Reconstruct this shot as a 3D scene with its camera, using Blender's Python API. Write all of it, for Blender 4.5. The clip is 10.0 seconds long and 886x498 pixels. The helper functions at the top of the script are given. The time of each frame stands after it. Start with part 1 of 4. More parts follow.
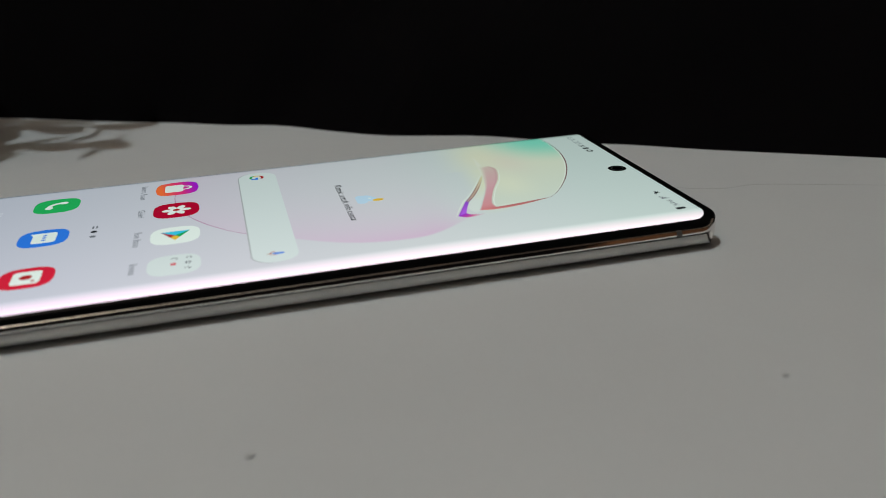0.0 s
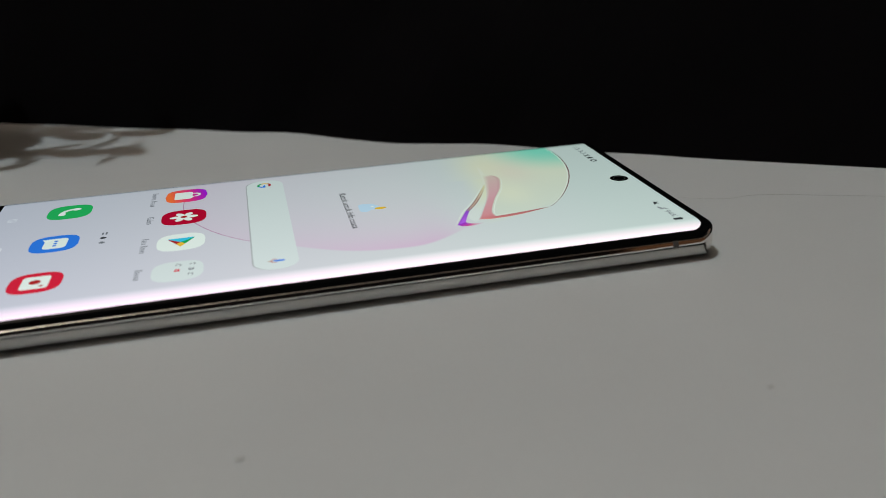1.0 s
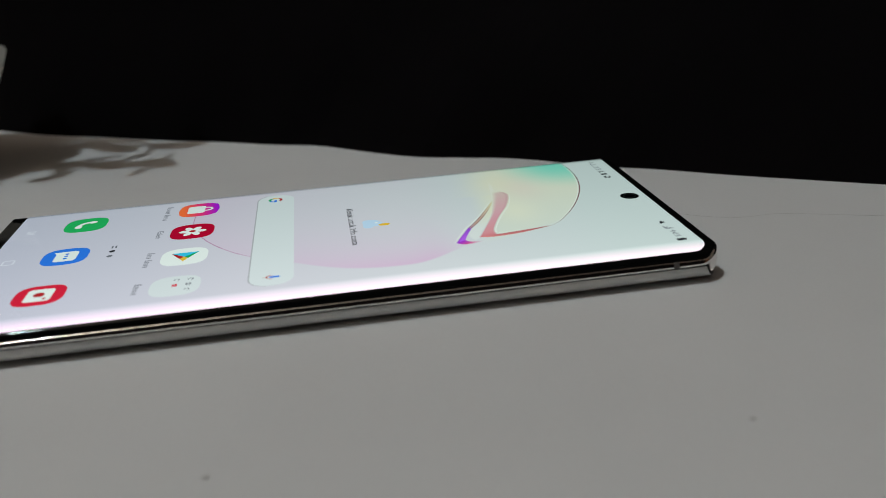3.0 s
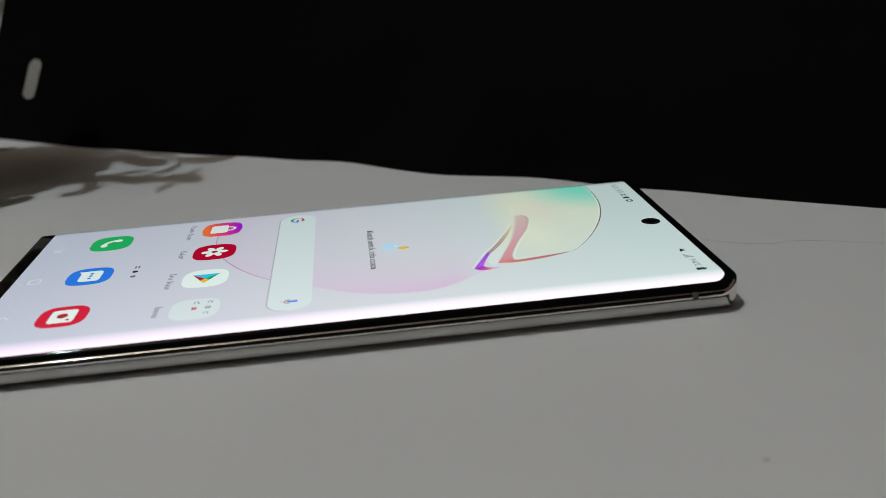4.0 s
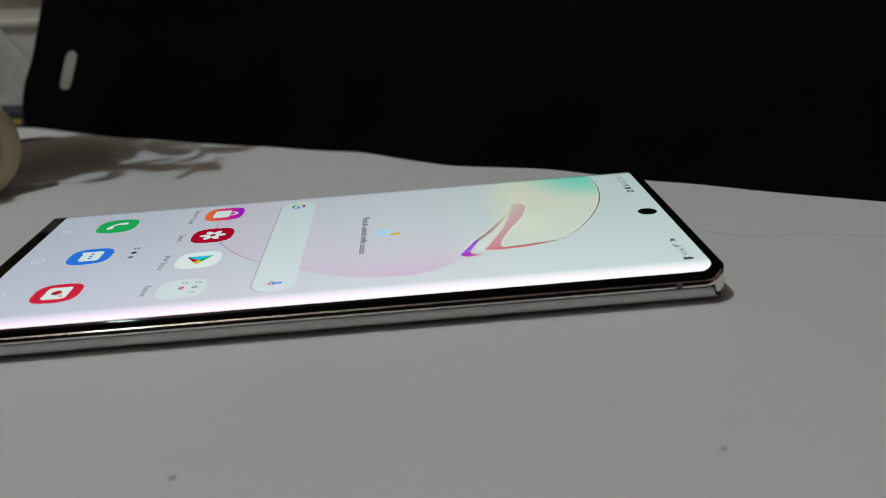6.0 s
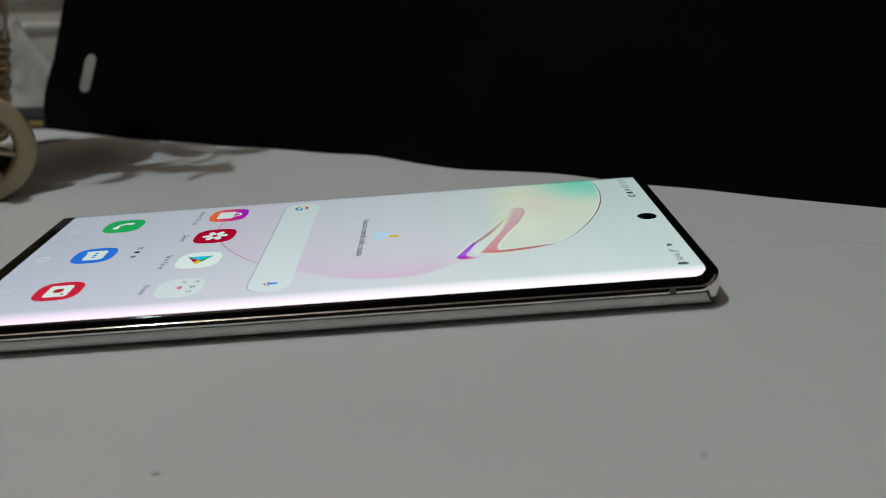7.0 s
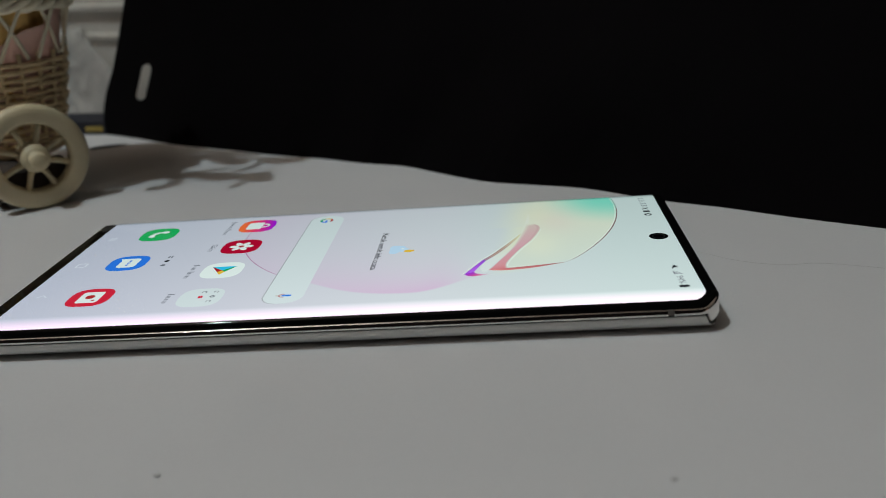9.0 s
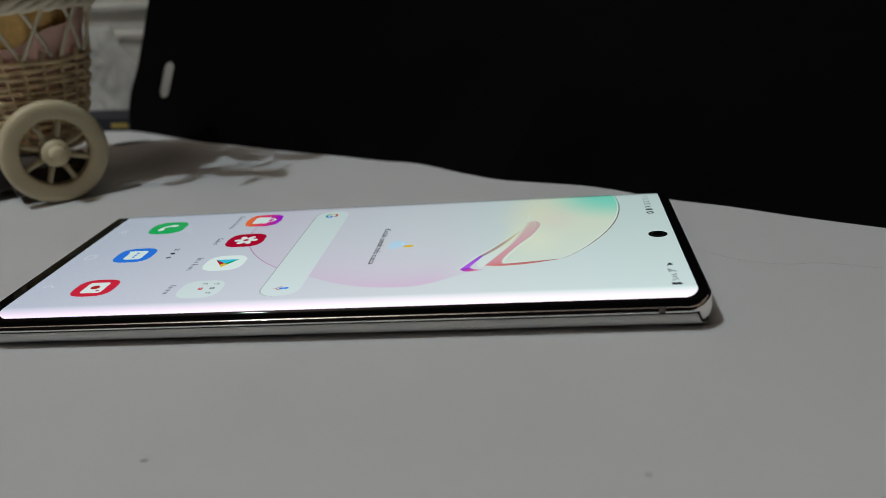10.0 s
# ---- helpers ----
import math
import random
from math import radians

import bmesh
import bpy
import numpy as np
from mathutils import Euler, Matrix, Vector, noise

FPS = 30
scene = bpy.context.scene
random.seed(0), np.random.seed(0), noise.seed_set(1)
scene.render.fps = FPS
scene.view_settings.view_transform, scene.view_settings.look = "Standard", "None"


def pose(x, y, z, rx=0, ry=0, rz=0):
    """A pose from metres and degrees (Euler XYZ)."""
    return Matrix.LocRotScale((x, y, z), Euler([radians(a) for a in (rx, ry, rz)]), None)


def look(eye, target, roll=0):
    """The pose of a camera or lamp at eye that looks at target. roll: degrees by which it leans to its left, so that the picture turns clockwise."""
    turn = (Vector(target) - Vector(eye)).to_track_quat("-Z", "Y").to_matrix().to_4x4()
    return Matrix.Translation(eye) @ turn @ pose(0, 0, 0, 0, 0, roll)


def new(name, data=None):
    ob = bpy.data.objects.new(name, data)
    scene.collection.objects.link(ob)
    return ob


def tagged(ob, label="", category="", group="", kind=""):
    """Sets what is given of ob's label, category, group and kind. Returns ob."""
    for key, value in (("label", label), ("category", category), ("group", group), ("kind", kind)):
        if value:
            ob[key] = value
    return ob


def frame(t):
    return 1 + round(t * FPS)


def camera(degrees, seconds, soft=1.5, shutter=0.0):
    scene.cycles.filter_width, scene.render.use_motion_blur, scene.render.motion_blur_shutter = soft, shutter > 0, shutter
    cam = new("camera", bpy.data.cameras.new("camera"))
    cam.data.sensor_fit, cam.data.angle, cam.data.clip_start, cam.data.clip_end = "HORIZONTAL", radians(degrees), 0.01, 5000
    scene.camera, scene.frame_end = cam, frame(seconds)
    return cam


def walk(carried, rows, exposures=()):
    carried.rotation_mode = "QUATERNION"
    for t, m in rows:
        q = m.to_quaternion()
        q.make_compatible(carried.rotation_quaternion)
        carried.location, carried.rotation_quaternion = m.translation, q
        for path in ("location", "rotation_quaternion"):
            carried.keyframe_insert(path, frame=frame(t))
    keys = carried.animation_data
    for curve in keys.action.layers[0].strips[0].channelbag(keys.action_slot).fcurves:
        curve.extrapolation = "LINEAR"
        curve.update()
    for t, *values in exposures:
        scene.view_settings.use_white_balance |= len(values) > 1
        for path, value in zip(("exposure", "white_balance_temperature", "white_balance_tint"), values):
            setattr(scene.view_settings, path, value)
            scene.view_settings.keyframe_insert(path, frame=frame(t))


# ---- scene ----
cam = camera(54.34, 10.0, soft=0.8)
cam.data.dof.use_dof, cam.data.dof.focus_distance, cam.data.dof.aperture_fstop = True, 0.212, 14.5
PATH = [
    (0, (-0.02198, -0.19053, 0.06654), (0.20672, 0.70393, -0.31768), -2.26),
    (0.5, (-0.02001, -0.19247, 0.06945), (0.19516, 0.70637, -0.31239), -2.35),
    (1, (-0.01658, -0.19442, 0.06847), (0.18253, 0.70922, -0.31073), -2.54),
    (1.5, (-0.01252, -0.19392, 0.06820), (0.16989, 0.71521, -0.30624), -2.80),
    (2, (-0.00758, -0.19484, 0.06940), (0.15451, 0.71959, -0.30148), -2.93),
    (2.5, (-0.00442, -0.19578, 0.06896), (0.14000, 0.72207, -0.30076), -3.22),
    (2.7, (-0.00308, -0.19583, 0.06852), (0.13321, 0.72358, -0.30038), -3.39),
    (3.8, (0.00085, -0.19473, 0.07518), (0.10072, 0.73034, -0.29112), -3.63),
    (4, (0.00189, -0.19466, 0.07427), (0.09197, 0.73291, -0.28837), -3.66),
    (4.5, (0.00450, -0.19444, 0.07394), (0.07506, 0.73488, -0.28855), -3.89),
    (5, (0.00996, -0.19617, 0.07225), (0.06390, 0.73550, -0.28703), -3.98),
    (5.5, (0.01387, -0.19593, 0.07043), (0.05210, 0.73719, -0.28710), -4.08),
    (5.7, (0.01526, -0.19644, 0.07048), (0.04776, 0.73648, -0.28820), -4.11),
    (6.8, (0.02328, -0.19869, 0.06992), (0.02054, 0.73645, -0.28442), -4.28),
    (7, (0.02456, -0.19855, 0.06986), (0.01610, 0.73761, -0.28161), -4.27),
    (7.5, (0.02867, -0.20050, 0.07233), (0.00086, 0.73607, -0.27705), -4.35),
    (8, (0.03171, -0.20052, 0.07248), (-0.01556, 0.73560, -0.27601), -4.47),
    (8.5, (0.03363, -0.20037, 0.07409), (-0.03224, 0.73465, -0.27431), -4.64),
    (9, (0.03820, -0.20245, 0.07469), (-0.04767, 0.73164, -0.27186), -4.75),
    (9.5, (0.04397, -0.20469, 0.07477), (-0.06225, 0.72813, -0.26956), -4.89),
    (10, (0.04744, -0.20344, 0.07332), (-0.07968, 0.72732, -0.26951), -4.98),
]
walk(cam, [(t, look(eye, target, roll)) for t, eye, target, roll in PATH],
     exposures=((0, -0.02, 6600, 8.5), (2.5, -0.02, 6510, 9.5), (5, 0.0, 6440, 10), (7.5, 0.0, 6430, 10), (10, 0.0, 6370, 9)))

# ---------------------------------------------------------------- light
TABLE = -0.0081                      # the table top; the phone's screen lies at z = 0
LAMP = Vector((-0.910, -0.525, 2.415))  # the room's bulb, from the shadows and the glint on the phone's edge

world = bpy.data.worlds.new("world")
scene.world = world
world.use_nodes = True
world.node_tree.nodes["Background"].inputs["Color"].default_value = (0.9, 0.8, 0.7, 1)
world.node_tree.nodes["Background"].inputs["Strength"].default_value = 0.02

bulb = bpy.data.lights.new("bulb", "POINT")
bulb.energy, bulb.shadow_soft_size, bulb.color = 81.0, 0.037, (0.870, 1.0, 1.04)
new("bulb", bulb).location = LAMP


# ---------------------------------------------------------------- materials
def lin(*rgb):
    """Linear values of a colour given as 0 to 255."""
    out = []
    for c in rgb:
        c = c / 255
        out.append(c / 12.92 if c <= 0.04045 else ((c + 0.055) / 1.055) ** 2.4)
    return tuple(out)


def material(name, colour, rough=0.5, metal=0.0, vary=0.12, size=0.02, bump=0.0, grain=0.002, coat=0.0, spec=0.5, sheen=0.0, translucent=0.0):
    """A surface whose colour and roughness vary at two sizes, with a fine relief."""
    m = bpy.data.materials.new(name)
    m.use_nodes = True
    nodes, links = m.node_tree.nodes, m.node_tree.links
    b = nodes["Principled BSDF"]
    b.inputs["Metallic"].default_value = metal
    b.inputs["Roughness"].default_value = rough
    b.inputs["Coat Weight"].default_value = coat
    b.inputs["Coat Roughness"].default_value = 0.05
    b.inputs["Specular IOR Level"].default_value = spec
    b.inputs["Sheen Weight"].default_value = sheen
    b.inputs["Transmission Weight"].default_value = translucent
    where = nodes.new("ShaderNodeNewGeometry")
    broad, fine = nodes.new("ShaderNodeTexNoise"), nodes.new("ShaderNodeTexNoise")
    broad.inputs["Scale"].default_value, broad.inputs["Detail"].default_value = 1 / size, 4
    fine.inputs["Scale"].default_value, fine.inputs["Detail"].default_value = 1 / grain, 3
    mix = nodes.new("ShaderNodeMath")
    mix.operation = "MULTIPLY_ADD"
    mix.inputs[1].default_value = 0.65
    half = nodes.new("ShaderNodeMath")
    half.operation = "MULTIPLY"
    half.inputs[1].default_value = 0.35
    ramp = nodes.new("ShaderNodeMapRange")
    ramp.inputs[1].default_value, ramp.inputs[2].default_value = 0.3, 0.7
    ramp.inputs[3].default_value, ramp.inputs[4].default_value = 1 - vary, 1 + vary
    tint = nodes.new("ShaderNodeVectorMath")
    tint.operation = "SCALE"
    tint.inputs[0].default_value = colour
    links.new(where.outputs["Position"], broad.inputs["Vector"])
    links.new(where.outputs["Position"], fine.inputs["Vector"])
    links.new(fine.outputs["Fac"], half.inputs[0])
    links.new(broad.outputs["Fac"], mix.inputs[0])
    links.new(half.outputs[0], mix.inputs[2])
    links.new(mix.outputs[0], ramp.inputs[0])
    links.new(ramp.outputs[0], tint.inputs["Scale"])
    links.new(tint.outputs["Vector"], b.inputs["Base Color"])
    if bump:
        relief = nodes.new("ShaderNodeBump")
        relief.inputs["Strength"].default_value, relief.inputs["Distance"].default_value = bump, grain * 0.3
        links.new(fine.outputs["Fac"], relief.inputs["Height"])
        links.new(relief.outputs["Normal"], b.inputs["Normal"])
    return m


PANEL = (1.25, 0.965, 1.0)  # the panel's own colour balance, seen through the cover glass
GLOW = 5.25  # the panel's brightness under its cover glass


def lit(name, rgb, attribute=""):
    """A part of the lit screen: it glows under a clear cover glass, which dims it at slanting views."""
    m = bpy.data.materials.new(name)
    m.use_nodes = True
    nodes, links = m.node_tree.nodes, m.node_tree.links
    b = nodes["Principled BSDF"]
    b.inputs["Base Color"].default_value = (0.01, 0.01, 0.01, 1)
    b.inputs["Roughness"].default_value = 0.04
    b.inputs["Specular IOR Level"].default_value = 0.5
    b.inputs["Coat Weight"].default_value = 1.0
    b.inputs["Coat Roughness"].default_value = 0.02
    b.inputs["Coat IOR"].default_value = 1.05
    b.inputs["Coat Tint"].default_value = (0.41, 0.47, 0.46, 1)
    b.inputs["Emission Strength"].default_value = GLOW
    r, g, bl = lin(*rgb)
    b.inputs["Emission Color"].default_value = (r * PANEL[0], g * PANEL[1], bl * PANEL[2], 1)
    if attribute:
        at = nodes.new("ShaderNodeAttribute")
        at.attribute_name = attribute
        tint = nodes.new("ShaderNodeVectorMath")
        tint.operation = "MULTIPLY"
        tint.inputs[1].default_value = PANEL
        links.new(at.outputs["Color"], tint.inputs[0])
        links.new(tint.outputs["Vector"], b.inputs["Emission Color"])
    return m


M_TABLE = material("white_laminate", (0.602, 0.600, 0.602), 0.55, vary=0.035, size=0.05, bump=0.06, grain=0.0006)
M_WOOD = material("table_wood", (0.25, 0.17, 0.1), 0.5, vary=0.2)
M_BOARD = material("black_felt", (0.0040, 0.0032, 0.0037), 0.9, vary=0.25, size=0.03, bump=0.1, grain=0.0008, spec=0.04)
# Unseen walls and ceiling, toned for warm bounce and the phone's reflections.
M_WALL = material("wall_paint", (0.035, 0.022, 0.015), 0.8, vary=0.05, size=0.4, grain=0.01)
M_WALL_WARM = material("brown_wall_paint", (0.17, 0.085, 0.045), 0.9, vary=0.05, size=0.4, grain=0.01)
M_WALL_DARK = material("dark_wall_paint", (0.009, 0.0065, 0.006), 0.9, vary=0.05, size=0.4, grain=0.01, spec=0.02)
M_REFLECTOR_DOOR = material("reflector_brown", (0.33, 0.14, 0.062), 0.4, vary=0.2, size=0.15, grain=0.01)
M_WALL_LIGHT = material("light_wall_paint", (0.16, 0.135, 0.115), 0.8, vary=0.05, size=0.4, grain=0.01)
M_FLOOR = material("floor_tile", (0.06, 0.045, 0.035), 0.4, vary=0.08, size=0.3)
M_CEIL = material("ceiling_paint", (0.60, 0.455, 0.365), 0.9, vary=0.03, size=0.4)
M_GLASS_BLACK = material("black_glass", (0.003, 0.003, 0.003), 0.04, vary=0.05, spec=0.06)
M_FRAME = material("polished_metal", (0.85, 0.81, 0.78), 0.07, metal=1.0, vary=0.03)
M_BACK = material("pearl_glass", (0.70, 0.69, 0.66), 0.12, vary=0.02, coat=0.6)
M_BAND = material("antenna_plastic", (0.075, 0.064, 0.057), 0.5)
M_GAP = material("seal_and_shade_black", (0.006, 0.006, 0.006), 0.6)
M_LENS_REFLECTION = material("lens_reflection", (0.010, 0.015, 0.013), 0.35, vary=0.1, size=0.002)
M_LENS = material("lens_glass", (0.002, 0.002, 0.003), 0.02)
M_CREAM = material("cream_plastic", (0.59, 0.50, 0.325), 0.5, vary=0.06, size=0.015, bump=0.05, grain=0.0007)
M_RATTAN = material("woven_strip", (0.76, 0.575, 0.335), 0.55, vary=0.22, size=0.008, bump=0.25, grain=0.0008)
M_RIM = material("pale_woven_strip", (0.80, 0.72, 0.54), 0.5, vary=0.15, size=0.008, bump=0.25, grain=0.0008)
M_PINK = material("pink_paper", (0.90, 0.58, 0.48), 0.7, vary=0.1, size=0.02)
M_AMBER = material("amber_paper", (0.82, 0.52, 0.17), 0.6, vary=0.25, size=0.02)
M_DARKFILL = material("dark_fill", (0.045, 0.032, 0.024), 0.8, vary=0.2)
M_LEAF = material("leaf", (0.07, 0.11, 0.05), 0.5, vary=0.2)
M_PLASTIC = material("pale_plastic", (0.53, 0.51, 0.46), 0.3, vary=0.12, size=0.03, bump=0.2, grain=0.004)
M_FILM = material("clear_film", (0.45, 0.44, 0.41), 0.22, vary=0.15, size=0.01, bump=0.3, grain=0.004)
M_BLUE = material("blue_cover", (0.0070, 0.0075, 0.016), 0.7, vary=0.15)
M_YELLOW = material("yellow_label", (0.34, 0.25, 0.05), 0.5, vary=0.1)
M_PAPER = material("white_paper", (0.72, 0.72, 0.72), 0.7, vary=0.03)
M_DUST = material("dust", (0.52, 0.51, 0.50), 0.9, vary=0.2, size=0.001)


# ---------------------------------------------------------------- building helpers
def mesh_of(name, bm, mats, smooth=False, scale=1.0):
    if scale != 1.0:
        for v in bm.verts:
            v.co *= scale
    bm.normal_update()
    me = bpy.data.meshes.new(name)
    bm.to_mesh(me)
    bm.free()
    for m in mats if isinstance(mats, (list, tuple)) else [mats]:
        me.materials.append(m)
    if smooth:
        me.shade_smooth()
    return me


def part(name, bm, mats, parent=None, label="", smooth=False, scale=1.0):
    """Links a bmesh as one object, under its thing or part if there is one."""
    ob = new(name, mesh_of(name, bm, mats, smooth, scale))
    ob.parent = parent
    return tagged(ob, label)


def box(bm, lo, hi, bevel=0.0, mat=0):
    vs = [bm.verts.new((x, y, z)) for z in (lo[2], hi[2]) for y in (lo[1], hi[1]) for x in (lo[0], hi[0])]
    fs = [bm.faces.new([vs[i] for i in f]) for f in ((0, 2, 3, 1), (4, 5, 7, 6), (0, 1, 5, 4), (2, 6, 7, 3), (1, 3, 7, 5), (0, 4, 6, 2))]
    for f in fs:
        f.material_index = mat
    if bevel:
        es = list({e for f in fs for e in f.edges})
        bmesh.ops.bevel(bm, geom=es, offset=bevel, segments=2, affect="EDGES", profile=0.5)


def loft(bm, rings, cap_a=False, cap_b=False, closed=True):
    rows = [[bm.verts.new(p) for p in ring] for ring in rings]
    for a, b in zip(rows, rows[1:]):
        n = len(a)
        for i in range(n if closed else n - 1):
            j = (i + 1) % n
            bm.faces.new((a[i], a[j], b[j], b[i]))
    if cap_a:
        bm.faces.new(rows[0][::-1])
    if cap_b:
        bm.faces.new(rows[-1])


def tube(bm, path, radius, sides=6, closed=False, flat=1.0):
    """A round strand along a path; flat squeezes it upwards."""
    path = [Vector(p) for p in path]
    n = len(path)
    rings = []
    for i, p in enumerate(path):
        a = path[(i - 1) % n] if closed or i else p
        b = path[(i + 1) % n] if closed or i < n - 1 else p
        d = (b - a).normalized()
        side = d.cross(Vector((0, 0, 1)))
        side = side.normalized() if side.length > 1e-4 else Vector((1, 0, 0))
        up = side.cross(d)
        r = radius(i / max(1, n - 1)) if callable(radius) else radius
        rings.append([p + side * (r * math.cos(k * math.tau / sides)) + up * (r * flat * math.sin(k * math.tau / sides)) for k in range(sides)])
    if closed:
        rings.append(rings[0])
        rows = [[bm.verts.new(q) for q in ring] for ring in rings[:-1]]
        rows.append(rows[0])
        for a, b in zip(rows, rows[1:]):
            for k in range(sides):
                j = (k + 1) % sides
                bm.faces.new((a[k], a[j], b[j], b[k]))
    else:
        loft(bm, rings, True, True)


def spin(bm, profile, sides=48, mat=0, closed=False):
    """Turns a profile of (radius, height) about the z axis."""
    rows = [[bm.verts.new((r * math.cos(k * math.tau / sides), r * math.sin(k * math.tau / sides), z)) for k in range(sides)] for r, z in profile]
    if closed:
        rows.append(rows[0])
    for a, b in zip(rows, rows[1:]):
        for k in range(sides):
            j = (k + 1) % sides
            bm.faces.new((a[k], a[j], b[j], b[k])).material_index = mat
    if not closed:
        for row, flip in ((rows[0], True), (rows[-1], False)):
            if (row[0].co.xy).length > 1e-7:
                bm.faces.new(row[::-1] if flip else row).material_index = mat


# ---------------------------------------------------------------- the room
def room():
    x0, x1, y0, y1, z0, z1, t = -1.9, 1.5, -1.6, 1.4, -0.76, 2.75, 0.1
    for name, lo, hi, m in (
        ("floor", (x0 - t, y0 - t, z0 - t), (x1 + t, y1 + t, z0), M_FLOOR),
        ("ceiling", (x0 - t, y0 - t, z1), (x1 + t, y1 + t, z1 + t), M_CEIL),
        ("wall_north", (x0, y1, z0), (x1, y1 + t, z1), M_WALL),
        ("wall_south", (x0, y0 - t, z0), (x1, y0, z1), M_WALL_DARK),
        ("wall_west", (x0 - t, y0 - t, z0), (x0, y1 + t, z1), M_WALL_WARM),
        ("wall_east", (x1, y0 - t, z0), (x1 + t, y1 + t, z1), M_WALL_LIGHT),
    ):
        bm = bmesh.new()
        box(bm, lo, hi)
        tagged(part(name, bm, m), f"plain painted {name.split('_')[0]} of the dim room", name.split("_")[0], kind="structure")
    # Unseen door, added so that the phone's metal edge reflects copper.
    door = tagged(new("reflector_door"), "unseen reddish door added for the copper reflection in the phone's frame", "door", kind="structure")
    bm = bmesh.new()
    box(bm, (0.84, y0 + 0.003, z0), (1.46, y0 + 0.043, z0 + 2.05), 0.004)
    part("door_leaf", bm, M_REFLECTOR_DOOR, door, "reddish leaf added to be reflected in the phone's frame")
    bm = bmesh.new()
    tube(bm, [(0.90, y0 + 0.045, z0 + 1.0), (0.90, y0 + 0.09, z0 + 1.0), (1.0, y0 + 0.09, z0 + 1.0)], 0.009, 10)
    part("door_handle", bm, M_FRAME, door, "polished metal lever", True)


def table():
    ob = tagged(new("table"), "white matte table top with a faint grain", "table")
    bm = bmesh.new()
    box(bm, (-0.62, -0.52, TABLE - 0.025), (0.62, 0.52, TABLE), 0.003)
    part("tabletop", bm, M_TABLE, ob, "white matte laminate top")
    for sx in (-1, 1):
        for sy in (-1, 1):
            bm = bmesh.new()
            box(bm, (sx * 0.56 - 0.02, sy * 0.46 - 0.02, -0.76), (sx * 0.56 + 0.02, sy * 0.46 + 0.02, TABLE - 0.025), 0.003)
            part("leg", bm, M_WOOD, ob)


room()
table()


# ---------------------------------------------------------------- the black board behind
def foot(x):
    """The wavy line on the table along which the flexible board stands."""
    bumps = ((0.0019, -0.157, 0.017), (-0.0022, -0.111, 0.018), (0.0013, -0.024, 0.014), (0.0031, -0.038, 0.017), (0.0064, -0.003, 0.015), (-0.0013, 0.0295, 0.008), (0.0047, 0.061, 0.017), (0.0017, 0.098, 0.012))
    return 0.209 - 0.6335 * (x + 0.165) + sum(high * math.exp(-(((x - at) / wide) ** 2)) for high, at, wide in bumps)


def board():
    """A bent sheet: columns lean with the slanted cut of its edge, and an upright slot is punched near that edge."""
    bm = bmesh.new()
    along, back = Vector((0.845, -0.535, 0)), Vector((0.535, 0.845, 0))
    top, shear, thick = 0.20, 0.620, 0.0008
    left, slot_x, slot_w, slot_end, slot_lo, slot_hi = -0.0018, 0.0239, 0.0042, 0.0028, 0.0213, 0.0328   # along the foot; heights above the table
    cols = [left, 0.004, 0.010, 0.015, slot_x - slot_w] + [slot_x + slot_w * k for k in (-0.92, -0.75, -0.5, -0.25, 0, 0.25, 0.5, 0.75, 0.92)] + [slot_x + slot_w] + [0.028 + 0.006 * k for k in range(80)]
    rows = [0.0, 0.003, 0.006, 0.009, 0.0125, 0.0165, slot_lo, slot_hi, 0.048, 0.066, 0.088, 0.12, 0.16, top]

    def place(s, h, off):
        wave = max(0.0, 1 - h / 0.05)
        x = -0.165 + 0.845 * s
        y = foot(x) * wave + (0.213 - 0.6335 * (x + 0.165)) * (1 - wave)
        flare = math.exp(-(s - left) / 0.008) * max(0.0, 1 - h / 0.032)
        return Vector((x, y, TABLE + h)) + along * (shear * h + flare * (0.0030 - 0.44 * h)) + back * off

    sheets = []
    for off in (0.0, thick):
        grid = {}
        for i, s in enumerate(cols):
            for j, h in enumerate(rows):
                if slot_lo <= h <= slot_hi and abs(s - slot_x) < slot_w - 1e-6:
                    h += slot_end * math.sqrt(1 - ((s - slot_x) / slot_w) ** 2) * (-1 if h == slot_lo else 1)
                grid[i, j] = bm.verts.new(place(s, h, off))
        sheets.append(grid)
    lo_row, hole = rows.index(slot_lo), [i for i, s in enumerate(cols[:-1]) if abs((s + cols[i + 1]) / 2 - slot_x) < slot_w]
    for i in range(len(cols) - 1):
        for j in range(len(rows) - 1):
            if j == lo_row and i in hole:
                continue
            for grid, flip in zip(sheets, (False, True)):
                q = [grid[i, j], grid[i + 1, j], grid[i + 1, j + 1], grid[i, j + 1]]
                bm.faces.new(q[::-1] if flip else q)
    a, b = sheets
    for i in range(len(cols) - 1):
        for j in (0, len(rows) - 1):
            bm.faces.new((a[i, j], b[i, j], b[i + 1, j], a[i + 1, j]))
        if i in hole:
            for j in (lo_row, lo_row + 1):
                bm.faces.new((a[i, j], b[i, j], b[i + 1, j], a[i + 1, j]))
    for j in range(len(rows) - 1):
        for i in (0, len(cols) - 1):
            bm.faces.new((a[i, j], b[i, j], b[i, j + 1], a[i, j + 1]))
    for i in (hole[0], hole[-1] + 1):
        bm.faces.new((a[i, lo_row], b[i, lo_row], b[i, lo_row + 1], a[i, lo_row + 1]))
    bmesh.ops.recalc_face_normals(bm, faces=bm.faces)
    tagged(part("black_board", bm, M_BOARD), "flexible matte black board with a hanging slot, standing on the table", "board")


board()


